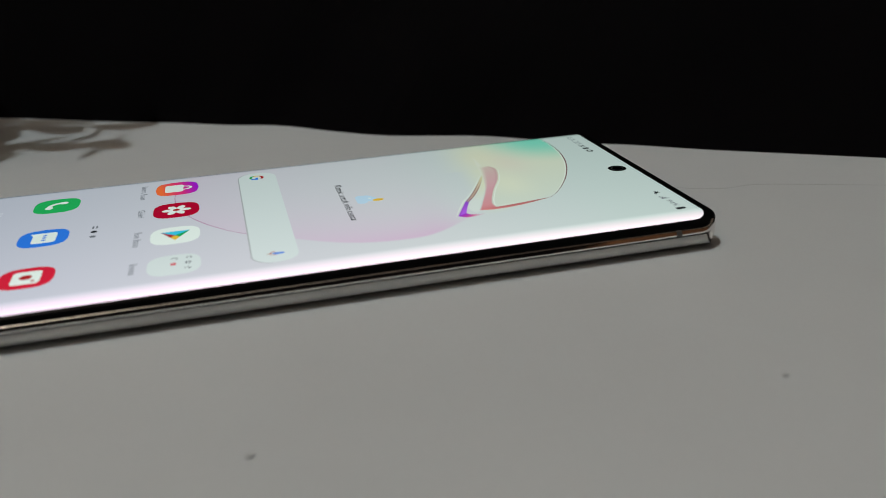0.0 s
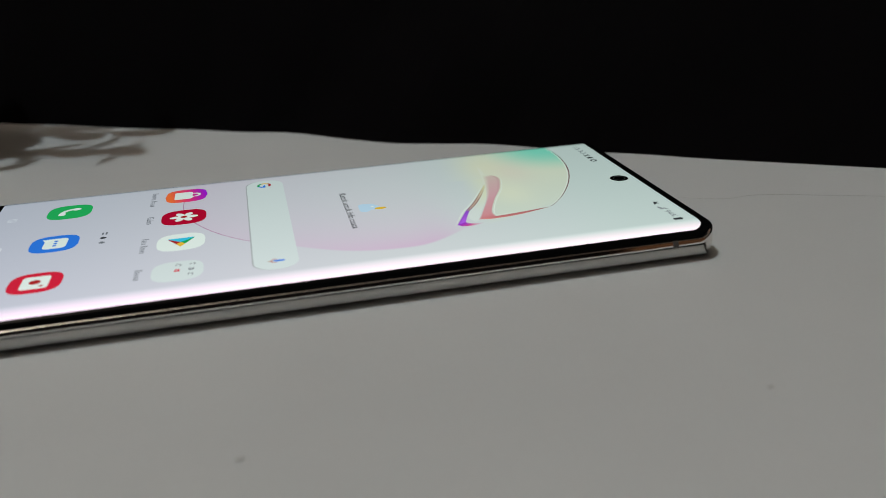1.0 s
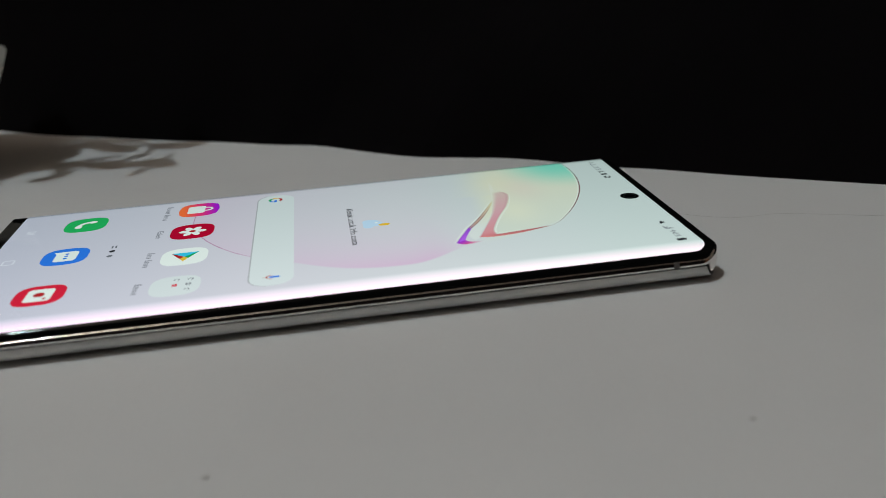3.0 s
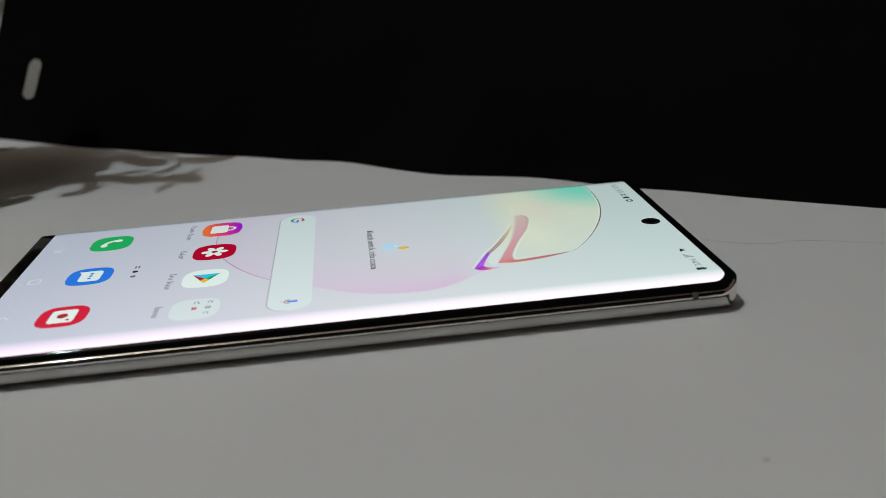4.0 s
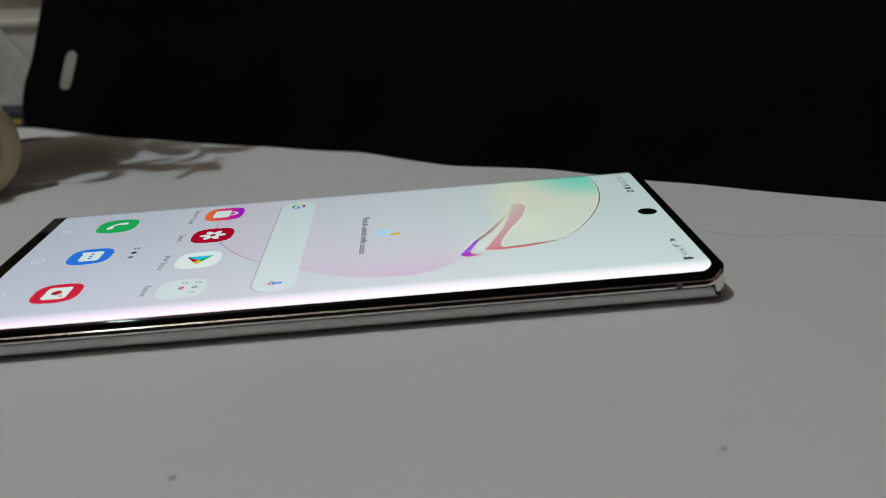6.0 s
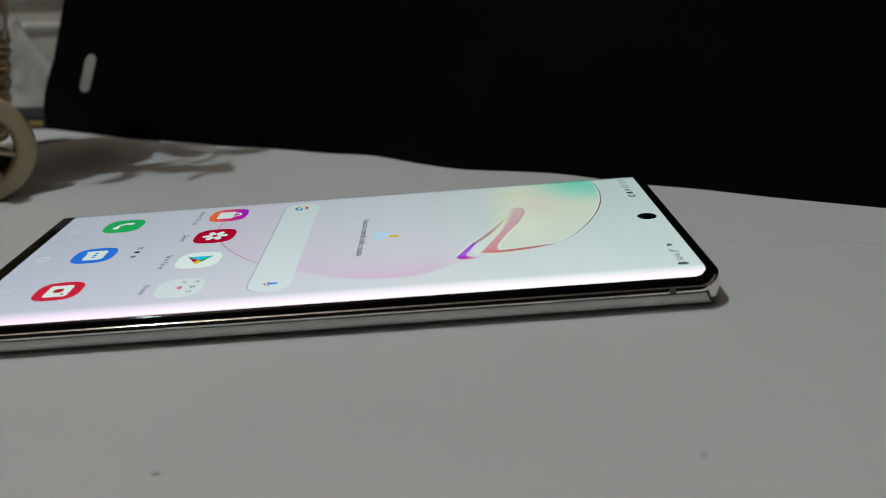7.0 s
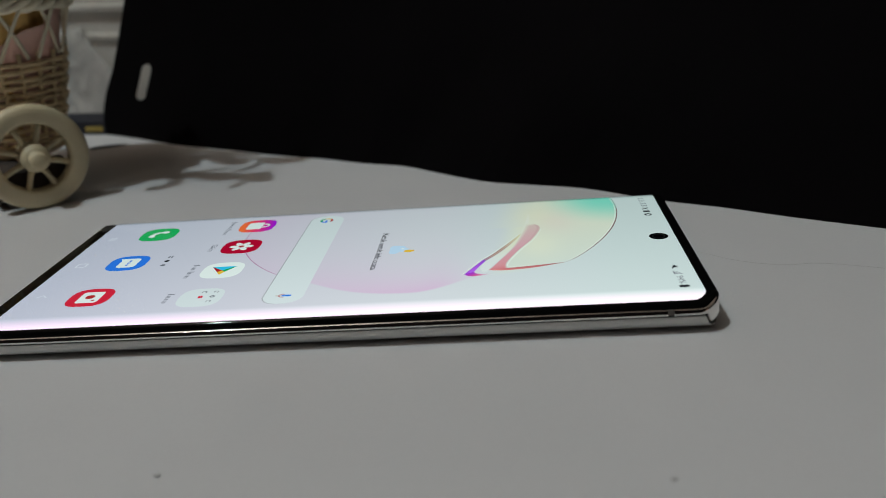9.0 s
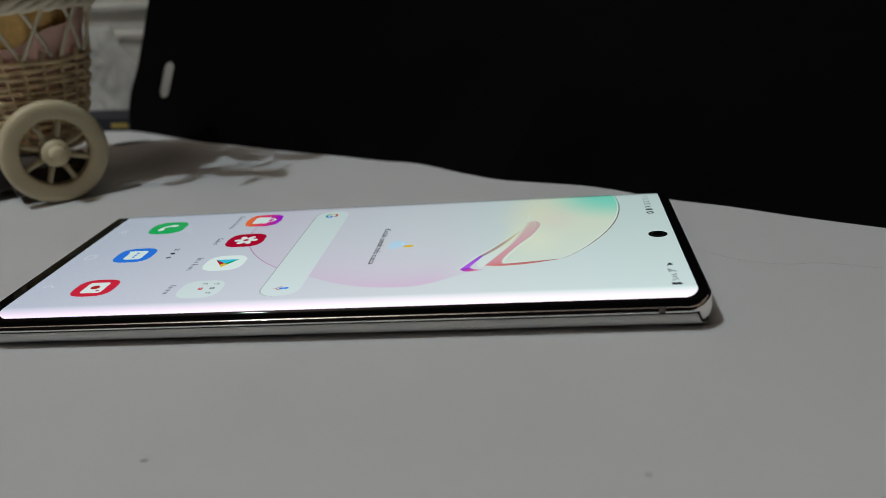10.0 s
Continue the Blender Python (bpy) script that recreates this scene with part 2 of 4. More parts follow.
# ---------------------------------------------------------------- the phone (millimetres, u across, v towards its top)
HW, HL, SCREEN = 38.3, 81.25, 78.2
CURVE, DROP, LIP = 5.0, 2.3, 0.95
GLASS_CORNER = 5.0
END_LIP = 0.55   # the frame's lip is narrower at the ends
FLAT = HW - LIP - CURVE


def outline(inset=0.0, radius=5.0, steps=16, cuts=12):
    """The phone's outline, drawn in by inset: the same number of points for every inset."""
    r = max(0.4, radius - inset)
    pts = []
    for cx, cy, a0 in ((1, 1, 0), (-1, 1, 90), (-1, -1, 180), (1, -1, 270)):
        for k in range(steps + 1):
            a = radians(a0 + 90 * k / steps)
            pts.append(Vector((cx * (HW - inset - r) + r * math.cos(a), cy * (HL - inset - r) + r * math.sin(a))))
    full = []
    for i, p in enumerate(pts):
        full.append(p)
        if i % (steps + 1) == steps:
            q = pts[(i + 1) % len(pts)]
            full += [p.lerp(q, k / cuts) for k in range(1, cuts)]
    return full


def turning(steps=16, cuts=12, early=0.2):
    """For each point of the outline: 0 on the long sides, 1 on the ends, rising towards and round the corners."""
    out = []
    for quarter in range(4):
        for k in range(steps + 1):
            f = k / steps if quarter % 2 == 0 else 1 - k / steps
            out.append(early + (1 - early) * f)
        out += [1.0 if quarter % 2 == 0 else 0.0] * (cuts - 1)
    return out


def eased(f, start=0.0):
    f = max(0.0, min(1.0, (f - start) / (1 - start)))
    return f * f * (3 - 2 * f)


def mix(a, b, w):
    return a + (b - a) * w


def curve_z(u):
    """The front glass: flat, then rolled down towards both long sides."""
    over = min(1.0, max(0.0, abs(u) - FLAT) / CURVE)
    return -DROP * (1 - math.sqrt(1 - over * over))


def back_z(u):
    over = min(1.0, max(0.0, abs(u) - (HW - LIP - 4.0)) / 4.0)
    return -7.9 + 3.6 * (1 - math.sqrt(1 - over * over))


def front_rim(turn):
    """Where the cover glass meets the frame."""
    return -mix(DROP, 0.35, eased(turn, 0.17))


def rear_rim(turn):
    return -7.9 + mix(3.6, 1.1, eased(min(1.0, turn / 0.56), 0.68))


# the frame's section: share of its height from the top, and how far it stands back from the widest line
PROFILE = ((0.0, 1.5), (0.0, 0.70), (0.03, 0.55), (0.07, 0.44), (0.11, 0.38), (0.17, 0.34), (0.32, 0.235), (0.45, 0.145), (0.54, 0.08), (0.60, 0.03), (0.66, 0.0), (0.80, 0.0), (0.87, 0.03), (0.92, 0.08), (0.96, 0.16), (1.0, 0.30), (1.0, 1.5))
END_PROFILE = ((0.0, 1.5), (0.0, 0.45), (0.012, 0.33), (0.03, 0.24), (0.055, 0.165), (0.085, 0.105), (0.12, 0.06), (0.165, 0.025), (0.22, 0.005), (0.32, 0.0), (0.48, 0.0), (0.64, 0.0), (0.75, 0.05), (0.84, 0.18), (0.92, 0.42), (1.0, 0.85), (1.0, 1.5))
SEAM = 0.62   # how far the frame ends above the back glass


CHIN = 1.5   # the border below the screen is that much broader


def chin(bm):
    for v in bm.verts:
        if v.co.y < -60:
            v.co.y -= CHIN


def cover(rim, base, reach, surface, pick):
    """Rings of a cover, from its rim at the frame inwards, never beyond the rolled surface."""
    rings = []
    for inset in [0.0, 0.03, 0.08, 0.16, 0.28, 0.45, 0.65, 0.9, 1.2, 1.6, 2.1, 2.7, 3.4, 4.2, 5.0]:
        ring = []
        for p, tip, turn in zip(outline(LIP + inset, GLASS_CORNER), outline(END_LIP + inset, GLASS_CORNER), turning()):
            p = p.lerp(tip, eased(turn, 0.2))
            wide = mix(reach, 0.9, eased(turn))
            f = max(0.0, 1 - inset / wide)
            z = base + (rim(turn) - base) * (1 - math.sqrt(1 - f * f))
            ring.append((p.x, p.y, pick(z, surface(p.x))))
        rings.append(ring)
    return rings


def blend(a, b, t):
    t = max(0.0, min(1.0, t))
    return tuple(x + (y - x) * t for x, y in zip(a, b))


def soft(d, width):
    t = max(0.0, min(1.0, 0.5 + d / width))
    return t * t * (3 - 2 * t)


ORB = (-17.0, 14.0)


def orb_radius(turn):
    """The pink disc's reach at an angle in degrees: not quite round."""
    return 45.0 - 4.4 * soft(turn - 13, 22) - 2.0 * math.exp(-(((turn + 33) / 15) ** 2)) + 2.6 * soft(-turn - 70, 40)


def in_orb(u, v):
    """Distance inside the wallpaper's pink disc."""
    return orb_radius(math.degrees(math.atan2(v - ORB[1], u - ORB[0]))) - math.hypot(u - ORB[0], v - ORB[1])


def lobe_edge(u):
    """The upper rim of the wallpaper's yellow lobe."""
    return 67.0 - 0.0095 * max(0.0, u + 26) ** 2 - math.exp((min(u, 17.0) - 14.5) / 2) - 0.012 * min(0.0, u + 26) ** 2


def wallpaper(u, v):
    c = blend((195, 197, 213), (203, 204, 213), (v + 78) / 60)
    c = blend(c, (204, 209, 213), (v + 18) / 36)
    c = blend(c, (198, 212, 210), (v - 18) / 45)
    roll = soft(abs(u) - FLAT - 1.7, 2.4)
    c = blend(c, blend((203, 189, 206), (203, 196, 202), (v + 70) / 110), 0.8 * roll)   # rosy viewing-angle sheen painted into the rolled edges
    d = in_orb(u, v)
    if d > -0.4 and v < 40:
        low = math.exp(-(((v - 14) / 22) ** 2))
        k = soft(d, 0.7) * math.exp(-max(0.0, d) / 9) * (1 - soft(v - 26, 14))
        c = blend(c, (206, 172, 203), (0.24 + 0.62 * low) * k)
        c = blend(c, (206, 196, 210), 0.35 * soft(d, 0.7) * math.exp(-max(0.0, d) / 26) * (1 - soft(v - 20, 30)))
    e = lobe_edge(u) - v
    if e > -0.5 and v > 24:
        inside = soft(e, 0.6) * soft(v - (38 - 0.10 * (u + 10)), 16 if u < -12 else 7) * soft(17.5 - u - 0.35 * (v - 40), 4)
        c = blend(c, blend((217, 222, 200), (206, 216, 202), (u + 14) / 26), 0.85 * inside)
        teal = soft(-23 - u + 0.3 * (v - 56), 22) * soft(v - 54, 18)
        c = blend(c, (112, 212, 190), 0.85 * teal * inside)
        c = blend(c, (222, 204, 196), 0.35 * inside * math.exp(-(((v - 50) / 5) ** 2) - ((u + 15) / 9) ** 2))
        c = blend(c, (226, 228, 202), 0.5 * inside * math.exp(-(((v - 45) / 5) ** 2) - ((u - 1) / 9) ** 2))
        c = blend(c, (228, 222, 190), 0.4 * inside * math.exp(-(((v - 43) / 7) ** 2) - ((u + 22) / 9) ** 2))
    return c


def display(phone):
    """The lit panel: flat, with both long edges rolled down, and its corners rounded."""
    edge = math.radians(54)
    arc_u = [FLAT * k / 84 for k in range(-84, 85)]
    roll = [(FLAT + CURVE * math.sin(edge * k / 10)) for k in range(1, 11)]
    us = [-u for u in roll[::-1]] + arc_u + roll
    half = us[-1]
    ends = [SCREEN - 0.1 * k for k in range(45)]
    flat_part = np.linspace(-ends[-1], ends[-1], 380)[1:-1]
    vs = [-v for v in ends] + [float(v) for v in flat_part] + ends[::-1]
    bm = bmesh.new()
    layer = bm.verts.layers.float_color.new("picture")
    grid = []
    for v in vs:
        r, into = 2.9, abs(v) - (SCREEN - 2.9)
        v += 0.15 * max(0.0, v - 70) / (SCREEN - 70)   # the border above the screen is the narrowest
        k = 1.0 if into <= 0 else (half - r + math.sqrt(max(0.0, r * r - into * into))) / half
        row = []
        for u in us:
            u *= k
            q = bm.verts.new((u, v, curve_z(u) + 0.06))
            q[layer] = (*lin(*wallpaper(u, v)), 1)
            row.append(q)
        grid.append(row)
    for a, b in zip(grid, grid[1:]):
        for i in range(len(us) - 1):
            bm.faces.new((a[i], a[i + 1], b[i + 1], b[i]))
    return part("display", bm, lit("wallpaper", (200, 200, 200), "picture"), phone, "lit screen with pastel wallpaper", True, 0.001)


def disc(cu, cv, ru, rv=None, n=32, power=2.0, a0=0, a1=360):
    rv = ru if rv is None else rv
    pts = []
    for k in range(n):
        a = radians(a0 + (a1 - a0) * k / (n if a1 - a0 == 360 else n - 1))
        c, s = math.cos(a), math.sin(a)
        pts.append((cu + ru * math.copysign(abs(c) ** (2 / power), c), cv + rv * math.copysign(abs(s) ** (2 / power), s)))
    return pts


def rounded(cu, cv, hu, hv, r, n=8):
    pts = []
    for sx, sy, a0 in ((1, 1, 0), (-1, 1, 90), (-1, -1, 180), (1, -1, 270)):
        pts += [(cu + sx * (hu - r) + r * math.cos(radians(a0 + 90 * k / n)), cv + sy * (hv - r) + r * math.sin(radians(a0 + 90 * k / n))) for k in range(n + 1)]
    return pts


def flat(bm, pts, level, mat=0):
    """A thin coloured field of the screen; level counts layers above the wallpaper."""
    f = bm.faces.new([bm.verts.new((u, v, 0.06 + 0.025 * level)) for u, v in pts])
    f.normal_update()
    if f.normal.z < 0:
        f.normal_flip()
    f.material_index = mat


def strip(bm, a, b, level, mat=0):
    """A band between two lines with the same number of points."""
    va = [bm.verts.new((u, v, 0.06 + 0.025 * level)) for u, v in a]
    vb = [bm.verts.new((u, v, 0.06 + 0.025 * level)) for u, v in b]
    for i in range(len(a) - 1):
        f = bm.faces.new((va[i], va[i + 1], vb[i + 1], vb[i]))
        f.normal_update()
        if f.normal.z < 0:
            f.normal_flip()
        f.material_index = mat


def line(bm, pts, width, level, mat=0, taper=False):
    a, b = [], []
    for i, p in enumerate(pts):
        p = Vector(p)
        d = (Vector(pts[min(i + 1, len(pts) - 1)]) - Vector(pts[max(i - 1, 0)])).normalized()
        w = width / 2 * (math.sin(math.pi * (0.08 + 0.84 * i / (len(pts) - 1))) if taper else 1)
        n = Vector((-d.y, d.x)) * w
        a.append(tuple(p + n))
        b.append(tuple(p - n))
    strip(bm, a, b, level, mat)


def bezier(p0, p1, p2, p3, n=16):
    out = []
    for k in range(n + 1):
        t = k / n
        out.append(tuple((1 - t) ** 3 * a + 3 * t * (1 - t) ** 2 * b + 3 * t * t * (1 - t) * c + t ** 3 * d for a, b, c, d in zip(p0, p1, p2, p3)))
    return out


def letters(text, u, v, size, mat, parent, name="caption", bold=0.0, wide=0.0):
    """Words on the screen, in the built-in font, fitted to a width if one is given."""
    cu = bpy.data.curves.new(name, "FONT")
    cu.body, cu.size, cu.align_x, cu.align_y, cu.offset = text, size, "CENTER", "CENTER", bold
    ob = new(name, cu)
    bpy.context.view_layer.update()
    me = bpy.data.meshes.new_from_object(ob.evaluated_get(bpy.context.evaluated_depsgraph_get()))
    bpy.data.objects.remove(ob)
    bpy.data.curves.remove(cu)
    across = [q.co.x for q in me.vertices]
    stretch = wide / (max(across) - min(across)) if wide else 1.0
    me.transform(Matrix.Scale(0.001, 4) @ Matrix.Translation((u, v, 0.09)) @ Matrix.Diagonal((stretch, 1, 1, 1)))
    me.materials.clear()
    me.materials.append(mat)
    ob = new(name, me)
    ob.parent = parent
    return ob


WHITE = lit("screen_white", (226, 236, 232))
INK = lit("screen_ink", (42, 44, 48))
GREY = lit("screen_grey", (112, 116, 124))
FAINT = lit("screen_faint", (134, 137, 146))
PALE = lit("screen_pale", (216, 219, 230))
BAR = lit("screen_mint", (208, 218, 219))
RED = lit("screen_red", (208, 34, 60))
CRIMSON = lit("screen_crimson", (176, 8, 46))
GREEN = lit("screen_green", (36, 176, 94))
BLUE = lit("screen_blue", (46, 120, 226))
YELLOW = lit("screen_yellow", (224, 182, 60))
CYAN = lit("screen_cyan", (54, 190, 226))
SKY = lit("screen_sky", (184, 212, 234))
LEAFGREEN = lit("screen_leaf", (30, 160, 90))
DARKRED = lit("screen_darkred", (170, 36, 40))
LINE = lit("screen_line", (178, 134, 166))
GOLD = lit("screen_gold", (176, 140, 110))
HALO = lit("screen_halo", (222, 230, 220))
EDGE = lit("screen_edge", (170, 174, 178))

COLS = (-25.0, -8.35, 8.35, 25.1)
ROW, DOCK, ICON = -33.15, -60.85, 5.2


def icons(screen):
    def icon(u, v, mats, label, draw, big=ICON):
        bm = bmesh.new()
        if not draw(bm, u, v):
            flat(bm, disc(u, v, big, big, 48, 3.0), 1, 0)
        part("app_icon", bm, mats, screen, label, False, 0.001)

    def phone_icon(bm, u, v):
        line(bm, bezier((u - 1.9, v + 1.8), (u - 2.0, v - 0.5), (u - 0.5, v - 2.0), (u + 1.8, v - 1.9)), 1.1, 2, 1)
        flat(bm, disc(u - 1.65, v + 1.4, 0.9, 1.05), 2, 1)
        flat(bm, disc(u + 1.4, v - 1.65, 1.05, 0.9), 2, 1)

    def message_icon(bm, u, v):
        flat(bm, rounded(u, v + 0.2, 3.1, 2.5, 1.1), 2, 1)
        flat(bm, [(u - 2.9, v - 0.5), (u - 1.0, v - 2.0), (u - 3.1, v - 3.0)], 2, 1)
        for k in (-1.4, 0, 1.4):
            flat(bm, disc(u + k, v + 0.2, 0.45), 3, 0)

    def camera_icon(bm, u, v):
        flat(bm, rounded(u, v, 3.2, 2.7, 0.9), 2, 1)
        flat(bm, disc(u - 0.2, v - 0.1, 1.15), 3, 2)
        flat(bm, disc(u + 1.9, v + 1.4, 0.4), 3, 2)

    def store_icon(bm, u, v):
        layer = bm.verts.layers.float_color.new("picture")
        rows, n = [], 24
        for j in range(n + 1):                     # orange below to violet above
            f = -1 + 2 * j / n
            half = ICON * max(0.0, 1 - abs(f) ** 3.0) ** (1 / 3.0)
            row = []
            for g in (-1, -0.5, 0, 0.5, 1):
                c = blend((243, 112, 58), (224, 52, 118), (f - 0.12 * g + 0.75) / 0.8)
                c = blend(c, (160, 28, 204), (f - 0.12 * g - 0.1) / 0.8)
                q = bm.verts.new((u + g * half, v + f * ICON, 0.085))
                q[layer] = (*lin(*c), 1)
                row.append(q)
            rows.append(row)
        for a, b in zip(rows, rows[1:]):
            for k in range(4):
                bm.faces.new((a[k], a[k + 1], b[k + 1], b[k])).material_index = 0
        flat(bm, rounded(u, v - 0.7, 2.8, 2.2, 0.7), 3, 1)
        line(bm, disc(u, v + 1.4, 1.3, 1.9, 16, 2.0, 0, 180), 0.6, 4, 1)
        return True

    def gallery_icon(bm, u, v):
        for k in range(6):
            a = radians(30 + 60 * k)
            c, s = math.cos(a), math.sin(a)
            pts = [(u + 1.95 * c + x * c - y * s, v + 1.95 * s + x * s + y * c) for x, y in disc(0, 0, 1.35, 0.85, 20)]
            flat(bm, pts, 2 + 0.3 * (k % 2), 1)
        flat(bm, disc(u, v, 0.75), 3, 2)

    def play_icon(bm, u, v):
        a, b, c = (u - 2.3, v + 3.1), (u - 2.3, v - 3.1), (u + 3.0, v)
        m, up, low = (u + 0.2, v), (u + 1.3, v + 0.98), (u + 1.3, v - 0.98)
        for field, k in (((a, m, b), 2), ((a, up, m), 3), ((m, low, b), 1), ((up, c, low, m), 4)):
            flat(bm, list(field), 2, k)

    def folder_icon(bm, u, v):
        for du, dv, m in ((-2.9, 2.9, 1), (-0.3, 2.7, 2), (2.5, 2.6, 1), (-3.0, 0.05, 1), (-0.2, -0.15, 3)):
            if m == 3:
                flat(bm, rounded(u + du, v + dv, 0.62, 0.52, 0.2), 2, 3)
                flat(bm, disc(u + du, v + dv, 0.2), 3, 0)
            elif m == 2:
                flat(bm, disc(u + du, v + dv, 0.62), 2, 1)
                flat(bm, disc(u + du, v + dv, 0.28), 3, 0)
            else:
                line(bm, disc(u + du, v + dv, 0.5, 0.5, 14, 2.0, 20, 300), 0.22, 2, 1)

    icon(-22, DOCK, [GREEN, WHITE], "green icon with a white handset", phone_icon)
    icon(0, DOCK, [BLUE, WHITE], "blue icon with a white speech bubble", message_icon)
    icon(22, DOCK, [RED, WHITE, DARKRED], "red icon with a white camera", camera_icon)
    icon(COLS[0], ROW, [lit("icon_blend", (200, 60, 120), "picture"), WHITE], "orange to violet icon with a white bag", store_icon)
    icon(COLS[1], ROW, [CRIMSON, WHITE, DARKRED], "crimson icon with a white flower", gallery_icon)
    icon(COLS[2], ROW, [WHITE, DARKRED, CYAN, LEAFGREEN, YELLOW], "white icon with a four-coloured triangle", play_icon)
    icon(COLS[3], ROW, [BAR, GREY, GREY, RED], "pale folder icon with five small signs", folder_icon)


def captions(screen):
    letters("Ketuk untuk info cuaca", 0.2, 5.1, 2.3, INK, screen, bold=0.03, wide=25.7)
    letters("Galeri", COLS[1], ROW - 7.85, 2.1, GREY, screen, bold=0.02, wide=5.1)
    # brand names stand as plain bars
    for u, words in ((-24.1, (6, 5)), (8.5, (4, 5)), (25.0, (6,))):
        bm = bmesh.new()
        pitch = 0.93
        x = u - pitch * (sum(words) + 0.7 * (len(words) - 1)) / 2
        for n in words:
            flat(bm, rounded(x + 0.3, ROW - 7.85, 0.27, 0.82, 0.2, 3), 1)
            for k in range(1, n):
                flat(bm, rounded(x + pitch * k + 0.3, ROW - 8.08, 0.26, 0.56, 0.24, 3), 1)
            x += pitch * (n + 0.7)
        part("caption", bm, FAINT, screen, "grey bars of an icon's name", False, 0.001)


def widgets(screen):
    bm = bmesh.new()
    flat(bm, rounded(0.1, -13.55, 30.75, 4.75, 4.2), 0.8, 1)
    flat(bm, rounded(0.1, -13.35, 30.7, 4.65, 4.2), 1.2, 0)
    part("search_bar", bm, [BAR, EDGE], screen, "long pale rounded search bar", False, 0.001)
    bm = bmesh.new()
    for k, (a0, a1) in enumerate(((45, 140), (140, 205), (205, 300), (300, 365))):
        line(bm, disc(-26.5, -13.55, 1.5, 1.5, 10, 2.0, a0, a1), 0.62, 2, k)
    line(bm, [(-26.5, -13.55), (-24.7, -13.55)], 0.65, 2, 3)
    part("search_sign", bm, [DARKRED, YELLOW, LEAFGREEN, BLUE], screen, "ring in four colours", False, 0.001)
    bm = bmesh.new()
    flat(bm, rounded(26.35, -12.75, 0.42, 1.15, 0.4), 2, 0)
    line(bm, disc(26.35, -13.3, 0.9, 1.15, 16, 2.0, 180, 360), 0.25, 2, 1)
    line(bm, [(26.35, -14.5), (26.35, -15.2)], 0.25, 2, 2)
    part("microphone_sign", bm, [BLUE, DARKRED, GOLD], screen, "small blue and red microphone", False, 0.001)
    bm = bmesh.new()
    flat(bm, disc(-0.6, 9.8, 2.0), 1, 0)
    flat(bm, rounded(0.2, 8.9, 2.9, 1.25, 1.2), 1.3, 0)
    flat(bm, disc(0.4, 10.9, 1.6), 1.6, 0)
    flat(bm, disc(1.5, 12.65, 0.8, 1.35), 1.9, 1)
    flat(bm, disc(-0.2, 10.9, 0.35), 2, 2)
    part("weather_sign", bm, [SKY, YELLOW, WHITE], screen, "pale blue cloud before a yellow sun", False, 0.001)
    for u, m in ((-0.2, INK), (2.8, GREY)):
        bm = bmesh.new()
        flat(bm, disc(u, -50.5, 0.68), 1)
        part("page_dot", bm, m, screen, "small dark page dot", False, 0.001)
    bm = bmesh.new()
    for k in (-0.4, 0.4):
        flat(bm, rounded(-3, -50.5 + k, 0.75, 0.2, 0.1, 3), 1)
    part("feed_sign", bm, GREY, screen, "two short grey strokes", False, 0.001)
    bm = bmesh.new()
    for k in (-1, 0, 1):
        flat(bm, rounded(-20 + 0.9 * k, -73.7, 0.18, 1.1, 0.1, 3), 1)
    part("recents_sign", bm, PALE, screen, "three pale strokes", False, 0.001)
    bm = bmesh.new()
    ring = rounded(0.2, -73.3, 1.3, 1.25, 0.55)
    line(bm, ring + ring[:1], 0.42, 1)
    part("home_sign", bm, PALE, screen, "pale rounded square", False, 0.001)
    bm = bmesh.new()
    line(bm, [(20.8, -72.4), (19.4, -73.7), (20.8, -75.0)], 0.38, 1)
    part("back_sign", bm, PALE, screen, "pale chevron", False, 0.001)


def status_row(screen):
    v = 74.45
    letters("13.33", -27.8, v, 2.2, GREY, screen, "clock", wide=7.2)
    bm = bmesh.new()
    line(bm, [(-22.7, v + 0.8), (-21.3, v - 0.8)], 0.3, 1)
    line(bm, [(-22.7, v - 0.8), (-21.3, v + 0.8)], 0.3, 1)
    part("cross_sign", bm, INK, screen, "small dark cross", False, 0.001)
    bm = bmesh.new()
    flat(bm, disc(-19.6, v, 0.62, 0.9, 16, 4), 1)
    part("square_sign", bm, INK, screen, "small dark square", False, 0.001)
    bm = bmesh.new()
    ring = disc(-16.9, v, 0.72)
    line(bm, ring + ring[:1], 0.45, 1)
    part("ring_sign", bm, INK, screen, "small dark ring", False, 0.001)
    bm = bmesh.new()
    flat(bm, [(19.4, v - 0.3), (20.0, v - 0.3), (20.7, v - 0.8), (20.7, v + 0.8), (20.0, v + 0.3), (19.4, v + 0.3)], 1)
    line(bm, [(19.5, v + 0.8), (21.3, v - 0.7)], 0.18, 2)
    part("mute_sign", bm, INK, screen, "small dark muted loudspeaker", False, 0.001)
    bm = bmesh.new()
    for k in range(4):
        flat(bm, rounded(22.9 + 0.5 * k, v - 0.9 + 0.25 * (k + 1), 0.16, 0.25 * (k + 1), 0.05, 2), 1)
    part("signal_sign", bm, GREY, screen, "grey signal strokes", False, 0.001)
    letters("94%", 27.7, v, 2.0, GREY, screen, "charge", wide=4.2)
    bm = bmesh.new()
    flat(bm, rounded(31.3, v - 0.05, 0.62, 1.0, 0.2), 1)
    flat(bm, rounded(31.3, v + 1.08, 0.3, 0.16, 0.1), 1)
    part("battery_sign", bm, INK, screen, "dark upright battery", False, 0.001)


